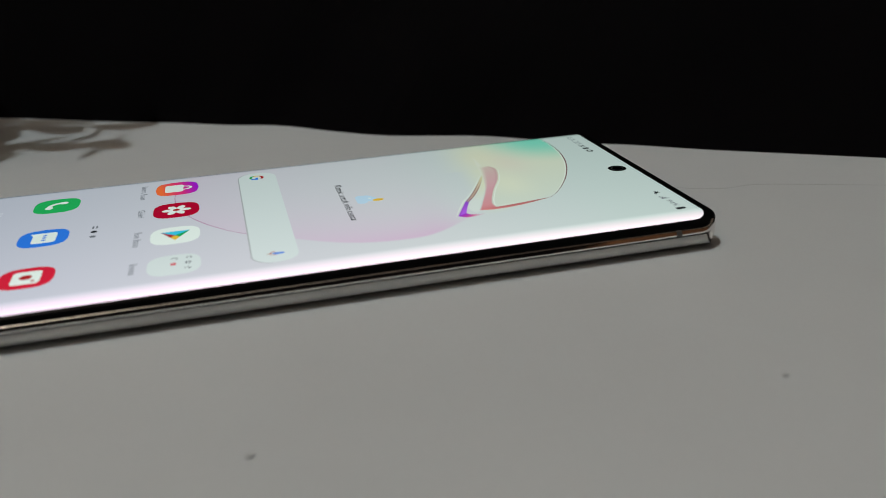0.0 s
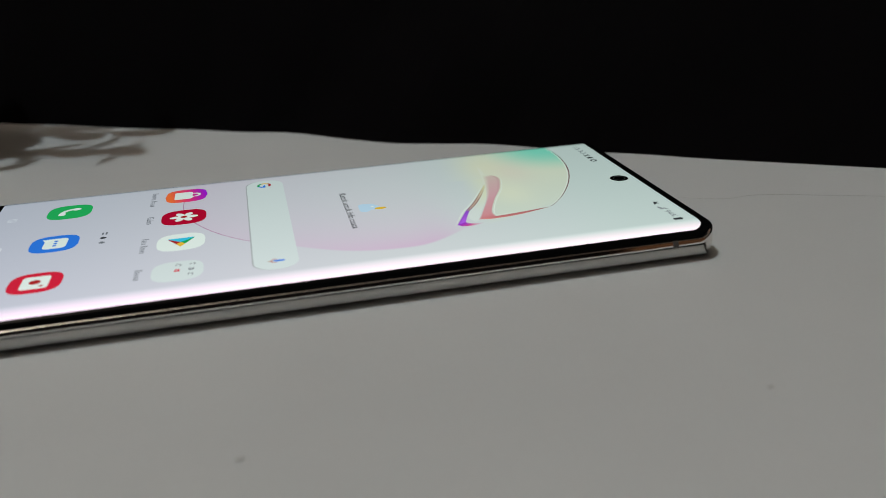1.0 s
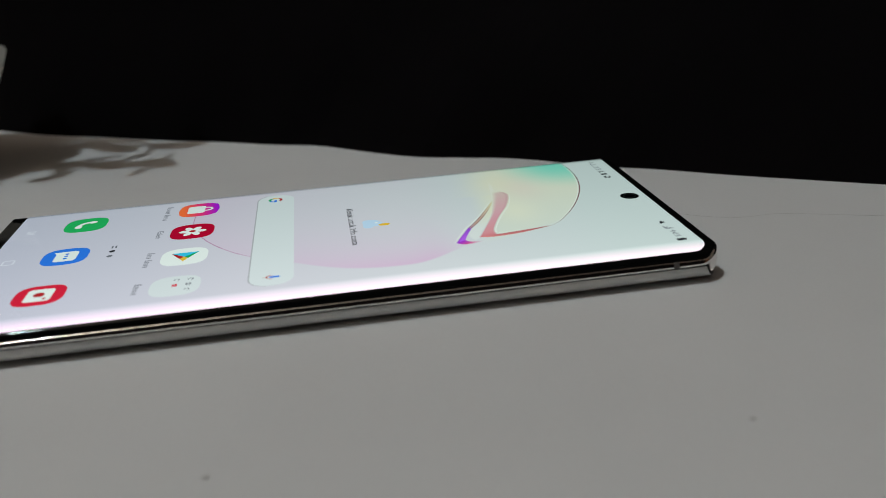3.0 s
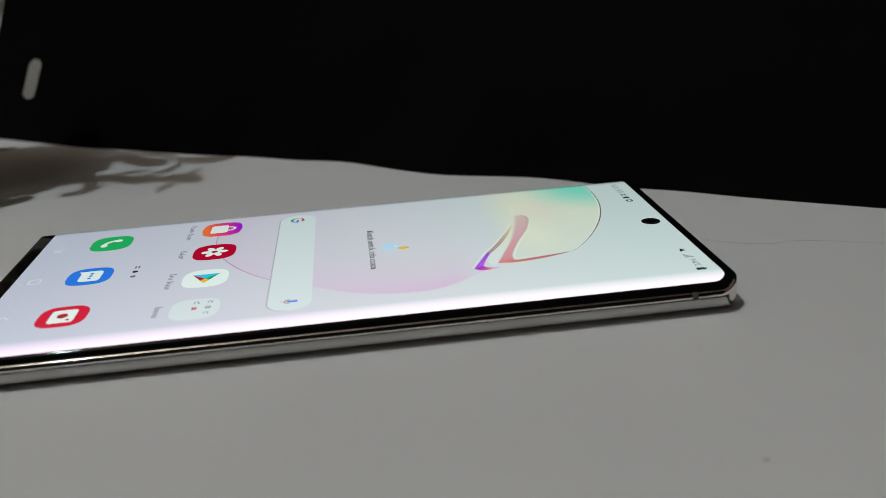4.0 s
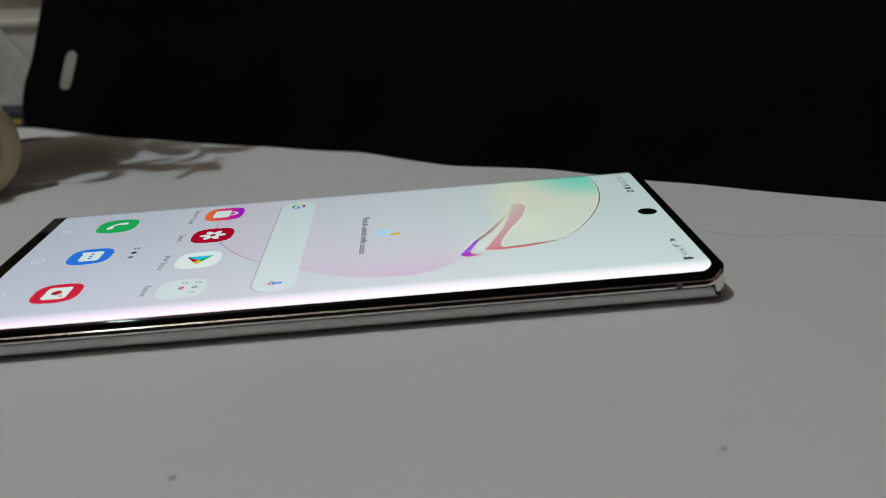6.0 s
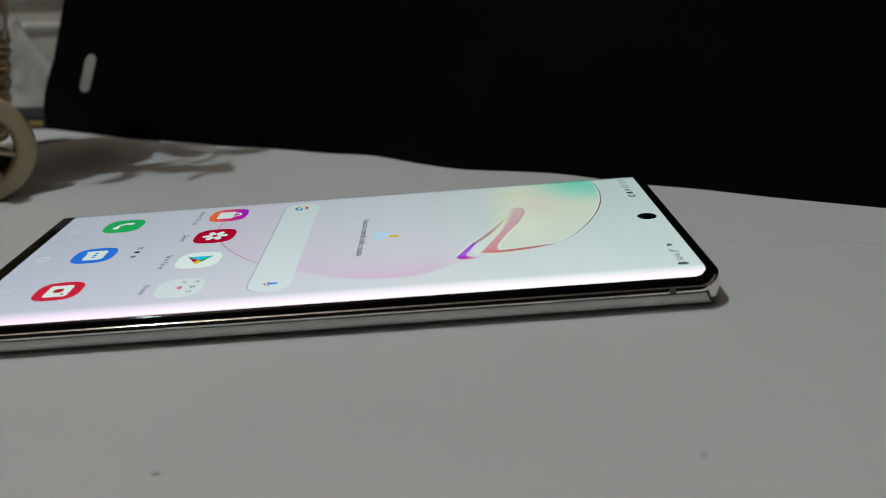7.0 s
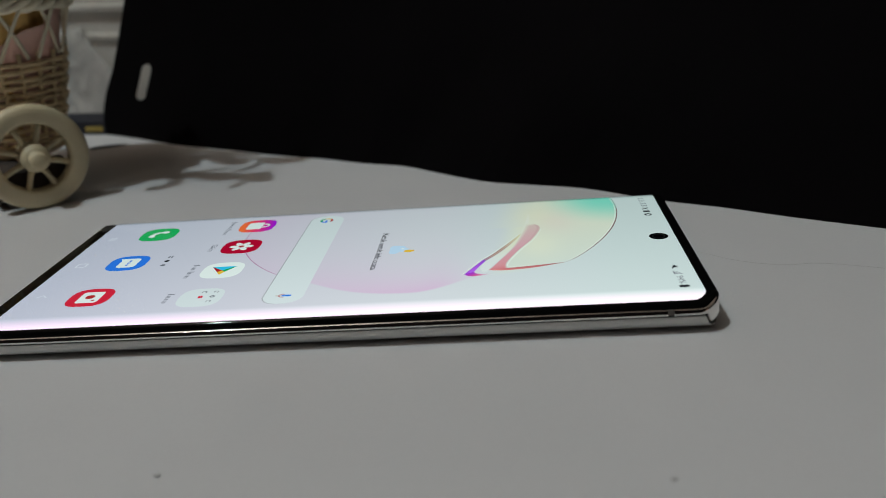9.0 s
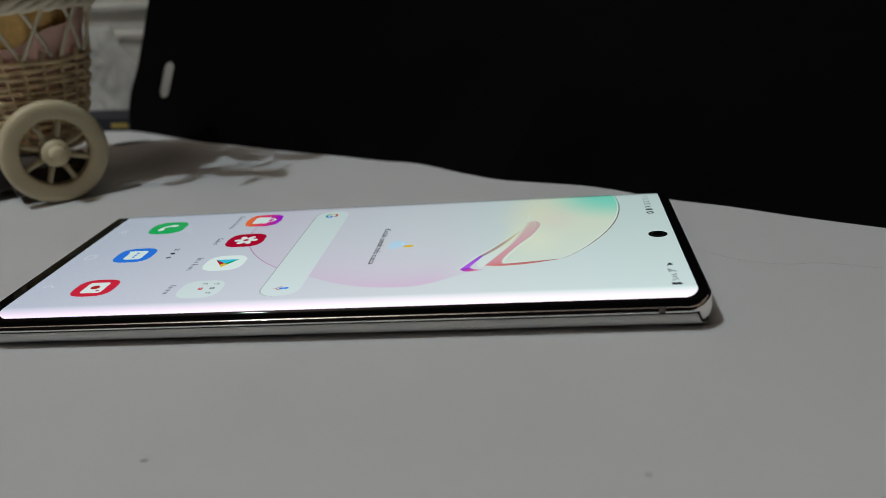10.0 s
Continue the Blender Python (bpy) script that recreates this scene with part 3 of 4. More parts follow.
def shaded(bm, layer, a, b, level, paint, across=8):
    """A band between two lines, coloured point by point: paint(along, across) gives a colour and its strength over the wallpaper."""
    rows = []
    for i, (p, q) in enumerate(zip(a, b)):
        row = []
        for k in range(across + 1):
            g = k / across
            u, v = p[0] + (q[0] - p[0]) * g, p[1] + (q[1] - p[1]) * g
            colour, strength = paint(i / (len(a) - 1), g)
            vert = bm.verts.new((u, v, 0.06 + 0.025 * level))
            vert[layer] = (*lin(*blend(wallpaper(u, v), colour, strength)), 1)
            row.append(vert)
        rows.append(row)
    for r, s in zip(rows, rows[1:]):
        for k in range(across):
            f = bm.faces.new((r[k], r[k + 1], s[k + 1], s[k]))
            f.normal_update()
            if f.normal.z < 0:
                f.normal_flip()


def smooth_line(pts, n=30):
    """A line of n + 1 points that glides through the given ones."""
    out = []
    last = len(pts) - 1
    for k in range(n + 1):
        t = k / n * last
        i = min(int(t), last - 1)
        t -= i
        a, b, c, d = pts[max(i - 1, 0)], pts[i], pts[i + 1], pts[min(i + 2, last)]
        out.append(tuple(0.5 * (2 * q + (r - p) * t + (2 * p - 5 * q + 4 * r - e) * t * t + (3 * q - p - 3 * r + e) * t ** 3) for p, q, r, e in zip(a, b, c, d)))
    return out


def ribbon(screen):
    """The folded ribbon in the wallpaper, and the thin rims of its disc and lobe."""
    bm = bmesh.new()
    layer = bm.verts.layers.float_color.new("picture")

    def strand(f, g):
        c = blend((206, 202, 166), (150, 114, 108), (f - 0.15) / 0.4)
        c = blend(c, (120, 62, 120), (f - 0.75) / 0.25)
        light = math.exp(-(((g - 0.5) / 0.16) ** 2)) * soft(f - 0.25, 0.2)
        return blend(c, (224, 214, 190), 0.75 * light), soft(f - 0.06, 0.16) * soft(g - 0.04, 0.12) * soft(0.98 - g, 0.12)

    def veil(f, g):
        return blend((214, 216, 200), (222, 226, 214), f), 0.8 * soft(f - 0.08, 0.2) * soft(0.9 - f, 0.5) * soft(g - 0.08, 0.2) * soft(0.8 - g, 0.6)

    def violet(f, g):
        c = blend((140, 76, 200), (172, 92, 224), f / 0.7)
        return blend(c, (146, 62, 190), (0.35 - g) / 0.3), soft(g - 0.02, 0.08) * soft(1.0 - g, 0.22)

    def tip(f, g):
        return blend((150, 44, 204), (206, 92, 140), f / 0.6), (1 - soft(f - 0.7, 0.5)) * soft(g - 0.02, 0.1) * soft(1 - g, 0.4)

    def fold(f, g):
        c = blend((224, 224, 180), (216, 225, 219), f / 0.55)
        return c, 0.65 * soft(f - 0.10, 0.2) * soft(g - 0.04, 0.1) * soft(0.97 - g, 0.12) * (1 - 0.5 * soft(f - 0.95, 0.1))

    def band(f, g):
        c = blend((206, 184, 178), (208, 160, 170), (f - 0.15) / 0.4)
        c = blend(c, (208, 144, 150), (f - 0.5) / 0.35)
        c = blend(c, (203, 124, 130), (f - 0.85) / 0.15)
        c = blend(c, (176, 128, 134), 0.5 * soft(g - 0.86, 0.2) * (1 - f))
        return c, soft(f - 0.05 - 0.05 * (1 - g), 0.10) * soft(g - 0.16 * (1 - f) - 0.01, 0.08 + 0.42 * (1 - f)) * soft(1.0 - g, 0.07)

    def tail(f, g):
        c = blend((202, 124, 128), (184, 110, 112), f / 0.5)
        c = blend(c, (232, 150, 140), 0.6 * soft(0.4 - g, 0.5) * (1 - f))
        return blend(c, (150, 110, 108), (f - 0.7) / 0.3), soft(g - 0.02, 0.1) * soft(1.0 - g, 0.16)

    inner = ((-6.4, 40.9), (0.4, 38.1), (6.6, 34.9), (10.8, 32.1))
    left_side = ((-14.6, 42.3), (-8.7, 41.3), (2.8, 38.5), (11.8, 35.0), (17.0, 32.7))
    shaded(bm, layer, smooth_line(((-7.6, 40.9), (-0.8, 37.6), (6.1, 34.0), (10.2, 31.4))), smooth_line(inner), 1.3, strand)
    shaded(bm, layer, smooth_line(((-3.0, 38.6), (-6.6, 40.2), (-11.1, 41.3), (-17.8, 42.3), (-22.5, 42.8))), smooth_line(((-1.6, 39.0), (-5.2, 40.9), (-9.8, 42.3), (-16.4, 43.4), (-22.5, 43.6))), 0.95, veil)
    shaded(bm, layer, smooth_line(((10.2, 31.4), (14.0, 29.5), (18.9, 27.1)), 16), smooth_line(((10.8, 32.1), (14.7, 30.5), (17.6, 29.5)), 16), 1.4, violet)
    shaded(bm, layer, smooth_line(((18.9, 27.1), (20.1, 28.2), (20.3, 30.2), (19.4, 34.0)), 20), smooth_line(((17.6, 29.5), (18.6, 30.1), (19.1, 31.4), (19.1, 34.0)), 20), 1.4, tip)
    shaded(bm, layer, smooth_line(inner + ((14.7, 30.6), (18.4, 31.5))), smooth_line(((-7.4, 41.1), (0.0, 39.4), (7.0, 36.9), (12.5, 34.6), (15.0, 33.6), (17.6, 32.7))), 1.0, fold)
    shaded(bm, layer, smooth_line(left_side), smooth_line(((-14.4, 44.3), (-10.8, 45.8), (-3.0, 43.7), (4.8, 40.0), (12.6, 37.1), (16.0, 37.0))), 1.2, band)
    shaded(bm, layer, smooth_line(((17.0, 32.7), (17.6, 36.4), (16.8, 43.0), (14.5, 50.2)), 24), smooth_line(((16.0, 37.0), (16.0, 38.6), (15.3, 43.6), (14.3, 50.2)), 24), 1.25, tail)
    part("ribbon_picture", bm, lit("ribbon", (200, 200, 200), "picture"), screen, "violet and coral folded ribbon", True, 0.001)
    rim = lit("screen_brown", (128, 100, 104))
    turns = [-104 + 1.1 * k for k in range(66)]
    lobe = [-33.0 + 0.8 * k for k in range(60)]
    # Bright sharpening halos beside the edges are drawn as thin pale lines.
    for name, pts, wide, level, m, label in (
        ("ribbon_halo", smooth_line(((-7.0, 40.2), (-0.9, 37.3), (5.9, 33.7), (10.0, 31.0), (13.8, 29.1), (19.0, 26.7)), 40), 0.26, 0.9, HALO, "pale halo line drawn along the ribbon"),
        ("ribbon_halo", smooth_line(((-10.5, 46.2), (-2.8, 44.1), (5.0, 40.4), (12.4, 37.6), (15.2, 37.8), (14.8, 43.0)), 40), 0.28, 0.9, HALO, "pale halo line drawn along the ribbon"),
        ("lobe_rim", [(u, lobe_edge(u)) for u in lobe if u < 15.2], 0.32, 1, rim, "thin brown rim line"),
        ("lobe_halo", [(u, lobe_edge(u) - 0.42) for u in lobe if u < 13.0], 0.24, 0.9, HALO, "pale halo line drawn inside the rim"),
        ("disc_rim", [(ORB[0] + orb_radius(t) * math.cos(radians(t)), ORB[1] + orb_radius(t) * math.sin(radians(t))) for t in turns], 0.27, 0.5, LINE, "thin rose rim line"),
    ):
        bm = bmesh.new()
        line(bm, pts, wide, level, 0, True)
        part(name, bm, m, screen, label, False, 0.001)


def smartphone():
    phone = new("smartphone")
    phone.matrix_basis = pose(-0.0015, 0, 0, 0, 0, -90)
    tagged(phone, "large silver smartphone with a curved lit screen, lying on the table", "phone")
    bm = bmesh.new()
    loft(bm, cover(front_rim, 0.0, CURVE, curve_z, min), False, True)
    chin(bm)
    part("cover_glass", bm, M_GLASS_BLACK, phone, "black curved rim of the cover glass", True, 0.001)
    bm = bmesh.new()
    loft(bm, cover(rear_rim, -7.9, 4.0, back_z, max), False, True)
    bmesh.ops.reverse_faces(bm, faces=bm.faces)
    chin(bm)
    part("back_glass", bm, M_BACK, phone, "pearl white glass back", True, 0.001)
    bm = bmesh.new()
    rings = []
    for (k, inset), (k_end, inset_end) in zip(PROFILE, END_PROFILE):
        ring = []
        for q, r, t in zip(outline(inset), outline(inset_end), turning()):
            w = eased(min(1.0, 1.7 * t))
            q = q.lerp(r, w)
            ring.append((q.x, q.y, mix(front_rim(t) - 0.03, rear_rim(t) + SEAM, mix(k, k_end, w))))
        rings.append(ring)
    loft(bm, rings)
    bmesh.ops.reverse_faces(bm, faces=bm.faces)
    chin(bm)
    part("frame", bm, M_FRAME, phone, "polished silver metal frame", True, 0.001)
    bm = bmesh.new()
    loft(bm, [[(q.x, q.y, rim(t)) for q, t in zip(outline(1.2, GLASS_CORNER), turning())] for rim in (front_rim, rear_rim)])
    chin(bm)
    part("seal", bm, M_GAP, phone, "dark seal between glass and metal", True, 0.001)
    bm = bmesh.new()
    bands = []
    for v in (69.9, 71.2):
        f = (v - 63.54) / 12.71
        w = f * eased(0.34)
        top, low = mix(front_rim(0), front_rim(0.2), f) - 0.03, mix(rear_rim(0), rear_rim(0.2), f) + SEAM
        bands.append([(HW - mix(inset, inset_end, w) + 0.015, v, mix(top, low, mix(k, k_end, w))) for (k, inset), (k_end, inset_end) in zip(PROFILE[1:-1], END_PROFILE[1:-1])])
    loft(bm, bands, closed=False)
    bmesh.ops.reverse_faces(bm, faces=bm.faces)
    part("antenna_band", bm, M_BAND, phone, "brownish plastic antenna band", True, 0.001)
    bm = bmesh.new()
    spots = rounded(-27.0, 55.0, 6.5, 20.0, 5.5)
    loft(bm, [[(u, v, -7.6) for u, v in spots[::-1]], [(u, v, -8.1) for u, v in spots[::-1]]], False, True)
    part("camera_bump", bm, M_LENS, phone, "dark glass camera bump under the phone", False, 0.001)
    screen = display(phone)
    bm = bmesh.new()
    flat(bm, disc(0, 74.35, 2.3), 1, 0)
    flat(bm, disc(0, 74.35, 1.15), 1.6, 1)
    # The lens's greenish reflection is drawn as a coloured ring.
    ring = disc(0, 74.35, 1.45)
    line(bm, ring + ring[:1], 0.28, 1.4, 2)
    part("front_camera", bm, [M_GLASS_BLACK, M_LENS, M_LENS_REFLECTION], phone, "round black front camera", False, 0.001)
    icons(screen)
    captions(screen)
    widgets(screen)
    status_row(screen)
    ribbon(screen)


smartphone()


# ---------------------------------------------------------------- the toy cart (metres on the table)
WHEEL_R = 0.0186
FACE = Vector((0.63, -0.777, 0)).normalized()
ALONG = Vector((0.777, 0.63, 0)).normalized()
HUB = Vector((-0.1309, 0.0858, TABLE + WHEEL_R))
TUB = Vector((-0.1349, 0.0826, 0)) + ALONG * 0.008 - FACE * 0.036


def tub_r(z):
    return 0.0158 + 0.0112 * max(-0.25, min(1.0, (z - 0.012) / 0.050))


def wheel(cart, centre, outward):
    turn = outward.to_track_quat("Z", "Y").to_matrix().to_4x4()
    ob = new("wheel")
    ob.parent = cart
    ob.matrix_basis = Matrix.Translation(centre) @ turn
    bm = bmesh.new()
    spin(bm, [(11.9, -2.6), (12.6, -3.4), (16.4, -3.6), (18.1, -2.8), (18.6, -1.2), (18.6, 1.2), (18.1, 2.7), (17.2, 3.35), (15.8, 3.65), (13.0, 3.6), (12.2, 3.2), (11.9, 2.4)], 64, 0, True)
    part("tyre", bm, M_CREAM, ob, "cream plastic wheel rim", True, 0.001)
    bm = bmesh.new()
    spin(bm, [(0, -4), (5.0, -4), (5.0, 3.6), (4.8, 4.1), (4.2, 4.3), (4.0, 5.2), (3.6, 5.5), (3.05, 5.5), (3.0, 9.2), (2.7, 10.1), (2.0, 10.6), (0, 10.8)], 32)
    part("hub", bm, M_CREAM, ob, "stepped cream hub cap", True, 0.001)
    for k in range(8):
        a = radians(-20 + 45 * k)
        bm = bmesh.new()
        rings = []
        for d, w in ((4.6, 1.25), (8.5, 0.95), (12.4, 1.15)):
            rings.append([(d * math.cos(a) - x * w * math.sin(a), d * math.sin(a) + x * w * math.cos(a), y) for x, y in ((-1, 0.2), (-0.6, 1.7), (0.6, 1.7), (1, 0.2), (0.7, -1.2), (-0.7, -1.2))])
        loft(bm, rings, True, True)
        part("spoke", bm, M_CREAM, ob, "", True, 0.001)


def cart():
    ob = tagged(new("toy_cart"), "cream woven toy cart planter with spoked plastic wheels", "toy cart")
    wheel(ob, HUB, FACE)
    wheel(ob, HUB - FACE * 0.072, -FACE)
    bm = bmesh.new()
    tube(bm, [HUB - FACE * 0.002, HUB - FACE * 0.070], 0.0022, 10)
    part("axle", bm, M_CREAM, ob, "cream plastic axle", True)
    # Added dark block: stands in for the darkness seen between the spokes.
    bm = bmesh.new()
    box(bm, (-0.032, -0.016, -0.0052), (0.007, 0.016, 0.0062), 0.002)
    infill = part("dark_infill", bm, M_DARKFILL, ob, "dark brown block added under the basket to darken behind the spokes")
    infill.matrix_basis = Matrix.Translation(TUB) @ Matrix.Rotation(math.atan2(ALONG.y, ALONG.x), 4, "Z")
    # Added block: stops light between wheel and basket, so the shadow closes.
    bm = bmesh.new()
    box(bm, (-0.018, -0.0305, -0.0050), (0.010, -0.0161, 0.0060), 0.0015)
    gap_filler = part("gap_infill", bm, M_DARKFILL, ob, "dark block added to close the lit gap in the cart's shadow")
    gap_filler.matrix_basis = infill.matrix_basis
    basket = new("basket")
    basket.parent = ob
    stakes, n = 20, 200

    def ring(z, swing, phase, wobble=0.0):
        pts = []
        for k in range(n):
            a = math.tau * k / n
            r = tub_r(z) + swing * math.cos(stakes / 2 * a + phase)
            pts.append(TUB + Vector((r * math.cos(a), r * math.sin(a), z + wobble * math.sin(3 * a + phase))))
        return pts

    z = 0.0085
    row = 0
    while z < 0.0430:
        bm = bmesh.new()
        tube(bm, ring(z, 0.0009, math.pi * row, 0.0003), 0.00095, 6, True, 1.1)
        part("weaver", bm, M_RATTAN, basket, "", True)
        z += 0.0027
        row += 1
    for k in range(stakes):
        a = math.tau * (k + 0.5) / stakes
        way = Vector((math.cos(a), math.sin(a), 0))
        bm = bmesh.new()
        tube(bm, [TUB + way * tub_r(h) + Vector((0, 0, h)) for h in (0.007, 0.02, 0.03, 0.0445)], 0.0009, 6)
        part("stake", bm, M_RATTAN, basket, "", True)
    for k in range(11):
        for s in (-1, 1):
            a0 = math.tau * k / 11 + (0.05 if s > 0 else 0) + random.uniform(-0.05, 0.05)
            bm = bmesh.new()
            path, lean = [], random.uniform(0.28, 0.46)
            for i in range(7):
                f = i / 6
                a, h = a0 + s * lean * f, 0.0425 + 0.0183 * f
                r = tub_r(h) + 0.0006 * s
                path.append(TUB + Vector((r * math.cos(a), r * math.sin(a), h)))
            tube(bm, path, 0.00072, 6)
            part("lattice_strand", bm, M_RIM, basket, "", True)
    for layer, h0 in ((0, 0.0617), (1, 0.0680)):
        for k in range(3):
            bm = bmesh.new()
            path = []
            for i in range(240):
                a = math.tau * i / 240
                w = 9 * a * (1 if layer == 0 else -1) + math.tau * k / 3 + 0.5 * math.sin(4 * a + k)
                r = tub_r(h0) + 0.0002 + 0.0015 * math.cos(w)
                path.append(TUB + Vector((r * math.cos(a), r * math.sin(a), h0 + 0.0019 * math.sin(w))))
            tube(bm, path, 0.0013 + 0.00015 * k, 6, True)
            part("rim_braid", bm, M_RIM, basket, "", True)
    bm = bmesh.new()
    spin(bm, [(0.0001, 0.0065), (0.0145, 0.0065), (0.0145, 0.009), (0.0001, 0.009)], 32)
    for v in bm.verts:
        v.co += TUB
    part("basket_floor", bm, M_RATTAN, basket, "", True)
    # the wrapped filling of the basket
    fill = tagged(new("flower_wrap"), "pink and amber paper wrap inside the woven basket", "paper wrap")
    bm = bmesh.new()
    rings = []
    for j in range(8):
        pts = []
        for k in range(72):
            a = math.tau * k / 72
            top = 0.0525 + 0.0078 * math.sin(a + 0.5) + 0.0008 * math.sin(7 * a)
            h = 0.0095 + (top - 0.0095) * j / 7
            r = tub_r(h) * 0.90 + 0.0006 * math.sin(9 * a + 0.4 * j)
            pts.append(TUB + Vector((r * math.cos(a), r * math.sin(a), h)))
        rings.append(pts)
    loft(bm, rings, True, False)
    part("pink_wrap", bm, M_PINK, fill, "dull pink paper", True)
    bm = bmesh.new()
    rings = []
    for j in range(8):
        pts = []
        for k in range(60):
            a = math.tau * k / 60
            h = 0.0105 + 0.0695 * j / 7
            r = tub_r(h) * (0.70 + 0.14 * math.sin(-a) + 0.03 * math.sin(5 * a)) + 0.0008 * math.sin(11 * a)
            pts.append(TUB + Vector((r * math.cos(a), r * math.sin(a), h)))
        rings.append(pts)
    loft(bm, rings, True, True)
    part("amber_wrap", bm, M_AMBER, fill, "amber brown paper", True)
    # a spray of leaves over the basket, known by its shadow on the table
    spray = tagged(new("leaf_spray"), "artificial green leaf spray standing in the basket", "artificial plant")

    def above(x, y, h):
        """The point h over the table whose shadow falls at (x, y)."""
        s = Vector((x, y, TABLE))
        return s + (LAMP - s) * (h / (LAMP.z - TABLE))

    foot_at = TUB + Vector((0.004, -0.002, 0.070))
    stems = (((-0.104, 0.122, 0.080), (-0.084, 0.1175, 0.082), (-0.068, 0.110, 0.081), (-0.056, 0.110, 0.080)), ((-0.100, 0.150, 0.082), (-0.080, 0.143, 0.083), (-0.046, 0.134, 0.081)), ((-0.108, 0.118, 0.079), (-0.096, 0.116, 0.080), (-0.088, 0.1085, 0.080)), ((-0.084, 0.117, 0.081), (-0.0715, 0.1195, 0.082), (-0.0655, 0.1255, 0.081), (-0.0638, 0.1357, 0.081)))
    for way in stems:
        bm = bmesh.new()
        pts = [foot_at, foot_at + Vector((0.004, -0.006, 0.007))] + [above(*p) for p in way]
        tube(bm, pts, 0.0009, 6)
        part("stem", bm, M_LEAF, spray, "", True)
    strokes = (
        ((-0.1000, 0.1021), (-0.0903, 0.1012), (-0.0864, 0.1124), 0.0034), ((-0.0961, 0.1176), (-0.0923, 0.1194), (-0.0855, 0.1189), 0.0060),
        ((-0.0872, 0.1184), (-0.0758, 0.1112), (-0.0660, 0.1126), 0.0058), ((-0.0669, 0.1120), (-0.0585, 0.1104), (-0.0518, 0.1059), 0.0065),
        ((-0.0592, 0.1122), (-0.0567, 0.1158), (-0.0545, 0.1223), 0.0029), ((-0.0666, 0.0947), (-0.0657, 0.1014), (-0.0613, 0.1022), 0.0037),
        ((-0.0720, 0.1206), (-0.0612, 0.1236), (-0.0634, 0.1367), 0.0033), ((-0.0674, 0.1395), (-0.0546, 0.1294), (-0.0435, 0.1353), 0.0054),
        ((-0.0925, 0.1518), (-0.0788, 0.1353), (-0.0690, 0.1351), 0.0071), ((-0.0960, 0.1587), (-0.0829, 0.1537), (-0.0673, 0.1443), 0.0038),
        ((-0.0927, 0.1203), (-0.0837, 0.1237), (-0.0738, 0.1262), 0.0021), ((-0.0677, 0.1073), (-0.0659, 0.1102), (-0.0646, 0.1132), 0.0022),
        ((-0.0946, 0.1090), (-0.0910, 0.1116), (-0.0888, 0.1162), 0.0031), ((-0.0578, 0.1103), (-0.0556, 0.1123), (-0.0535, 0.1094), 0.0035))
    for i, (p, q, r, wide) in enumerate(strokes):
        bm = bmesh.new()
        rows = []
        for k in range(13):
            f = k / 12
            x, y = [(1 - f) ** 2 * a + 2 * f * (1 - f) * b + f * f * c for a, b, c in zip(p, q, r)]
            half = 0.90 * wide * math.sin(math.pi * (0.06 + 0.88 * f)) ** 0.6 + 0.0005
            h = 0.105 + 0.0015 * (i % 4) + 0.004 * f * (1 - f)
            rows.append([above(x, y + side * half, h + 0.0014 * abs(side)) for side in (-1, -0.5, 0, 0.5, 1)])
        loft(bm, rows, closed=False)
        bmesh.ops.solidify(bm, geom=list(bm.faces), thickness=0.0003)
        part("leaf", bm, M_LEAF, spray, "", True)
    # Broad leaves out of view, added to fill the shadow's dark mass.
    leaves = ((-0.104, 0.122, 20, 0.0110, 0.0085), (-0.106, 0.142, 0, 0.0130, 0.0100), (-0.115, 0.113, 35, 0.0120, 0.0080), (-0.118, 0.130, -20, 0.0150, 0.0110), (-0.122, 0.152, 15, 0.0150, 0.0100),
              (-0.099, 0.133, 70, 0.0110, 0.0070), (-0.099, 0.147, -10, 0.0100, 0.0070), (-0.106, 0.160, 10, 0.0120, 0.0060), (-0.127, 0.163, -20, 0.0110, 0.0055),
              (-0.124, 0.1010, 37, 0.0100, 0.0045), (-0.151, 0.170, 0, 0.0180, 0.0130), (-0.169, 0.168, 10, 0.0160, 0.0130), (-0.133, 0.172, -5, 0.0160, 0.0105), (-0.118, 0.171, -25, 0.0110, 0.0075), (-0.112, 0.151, 10, 0.0120, 0.0085), (-0.132, 0.146, 0, 0.0130, 0.0090), (-0.131, 0.160, 20, 0.0130, 0.0085), (-0.140, 0.152, 0, 0.0130, 0.0090), (-0.108, 0.168, -25, 0.0100, 0.0060))
    for i, (x, y, turn, long, wide) in enumerate(leaves):
        bm = bmesh.new()
        c = above(x, y, 0.083 + 0.002 * (i % 4))
        a = radians(turn)
        rows = []
        for k in range(9):
            f = k / 8 * 2 - 1
            half = wide * (1 - f * f) ** 0.6 * (1 + 0.2 * f) + 0.0002
            mid = Vector((f * long, 0, -0.0025 * f * f))
            rows.append([Matrix.Rotation(a, 3, "Z") @ (mid + Vector((0, s * half, 0.0012 * s * s))) + c for s in (-1, -0.5, 0, 0.5, 1)])
        loft(bm, rows, closed=False)
        bmesh.ops.solidify(bm, geom=list(bm.faces), thickness=0.0003)
        part("leaf", bm, M_LEAF, spray, "", True)


cart()


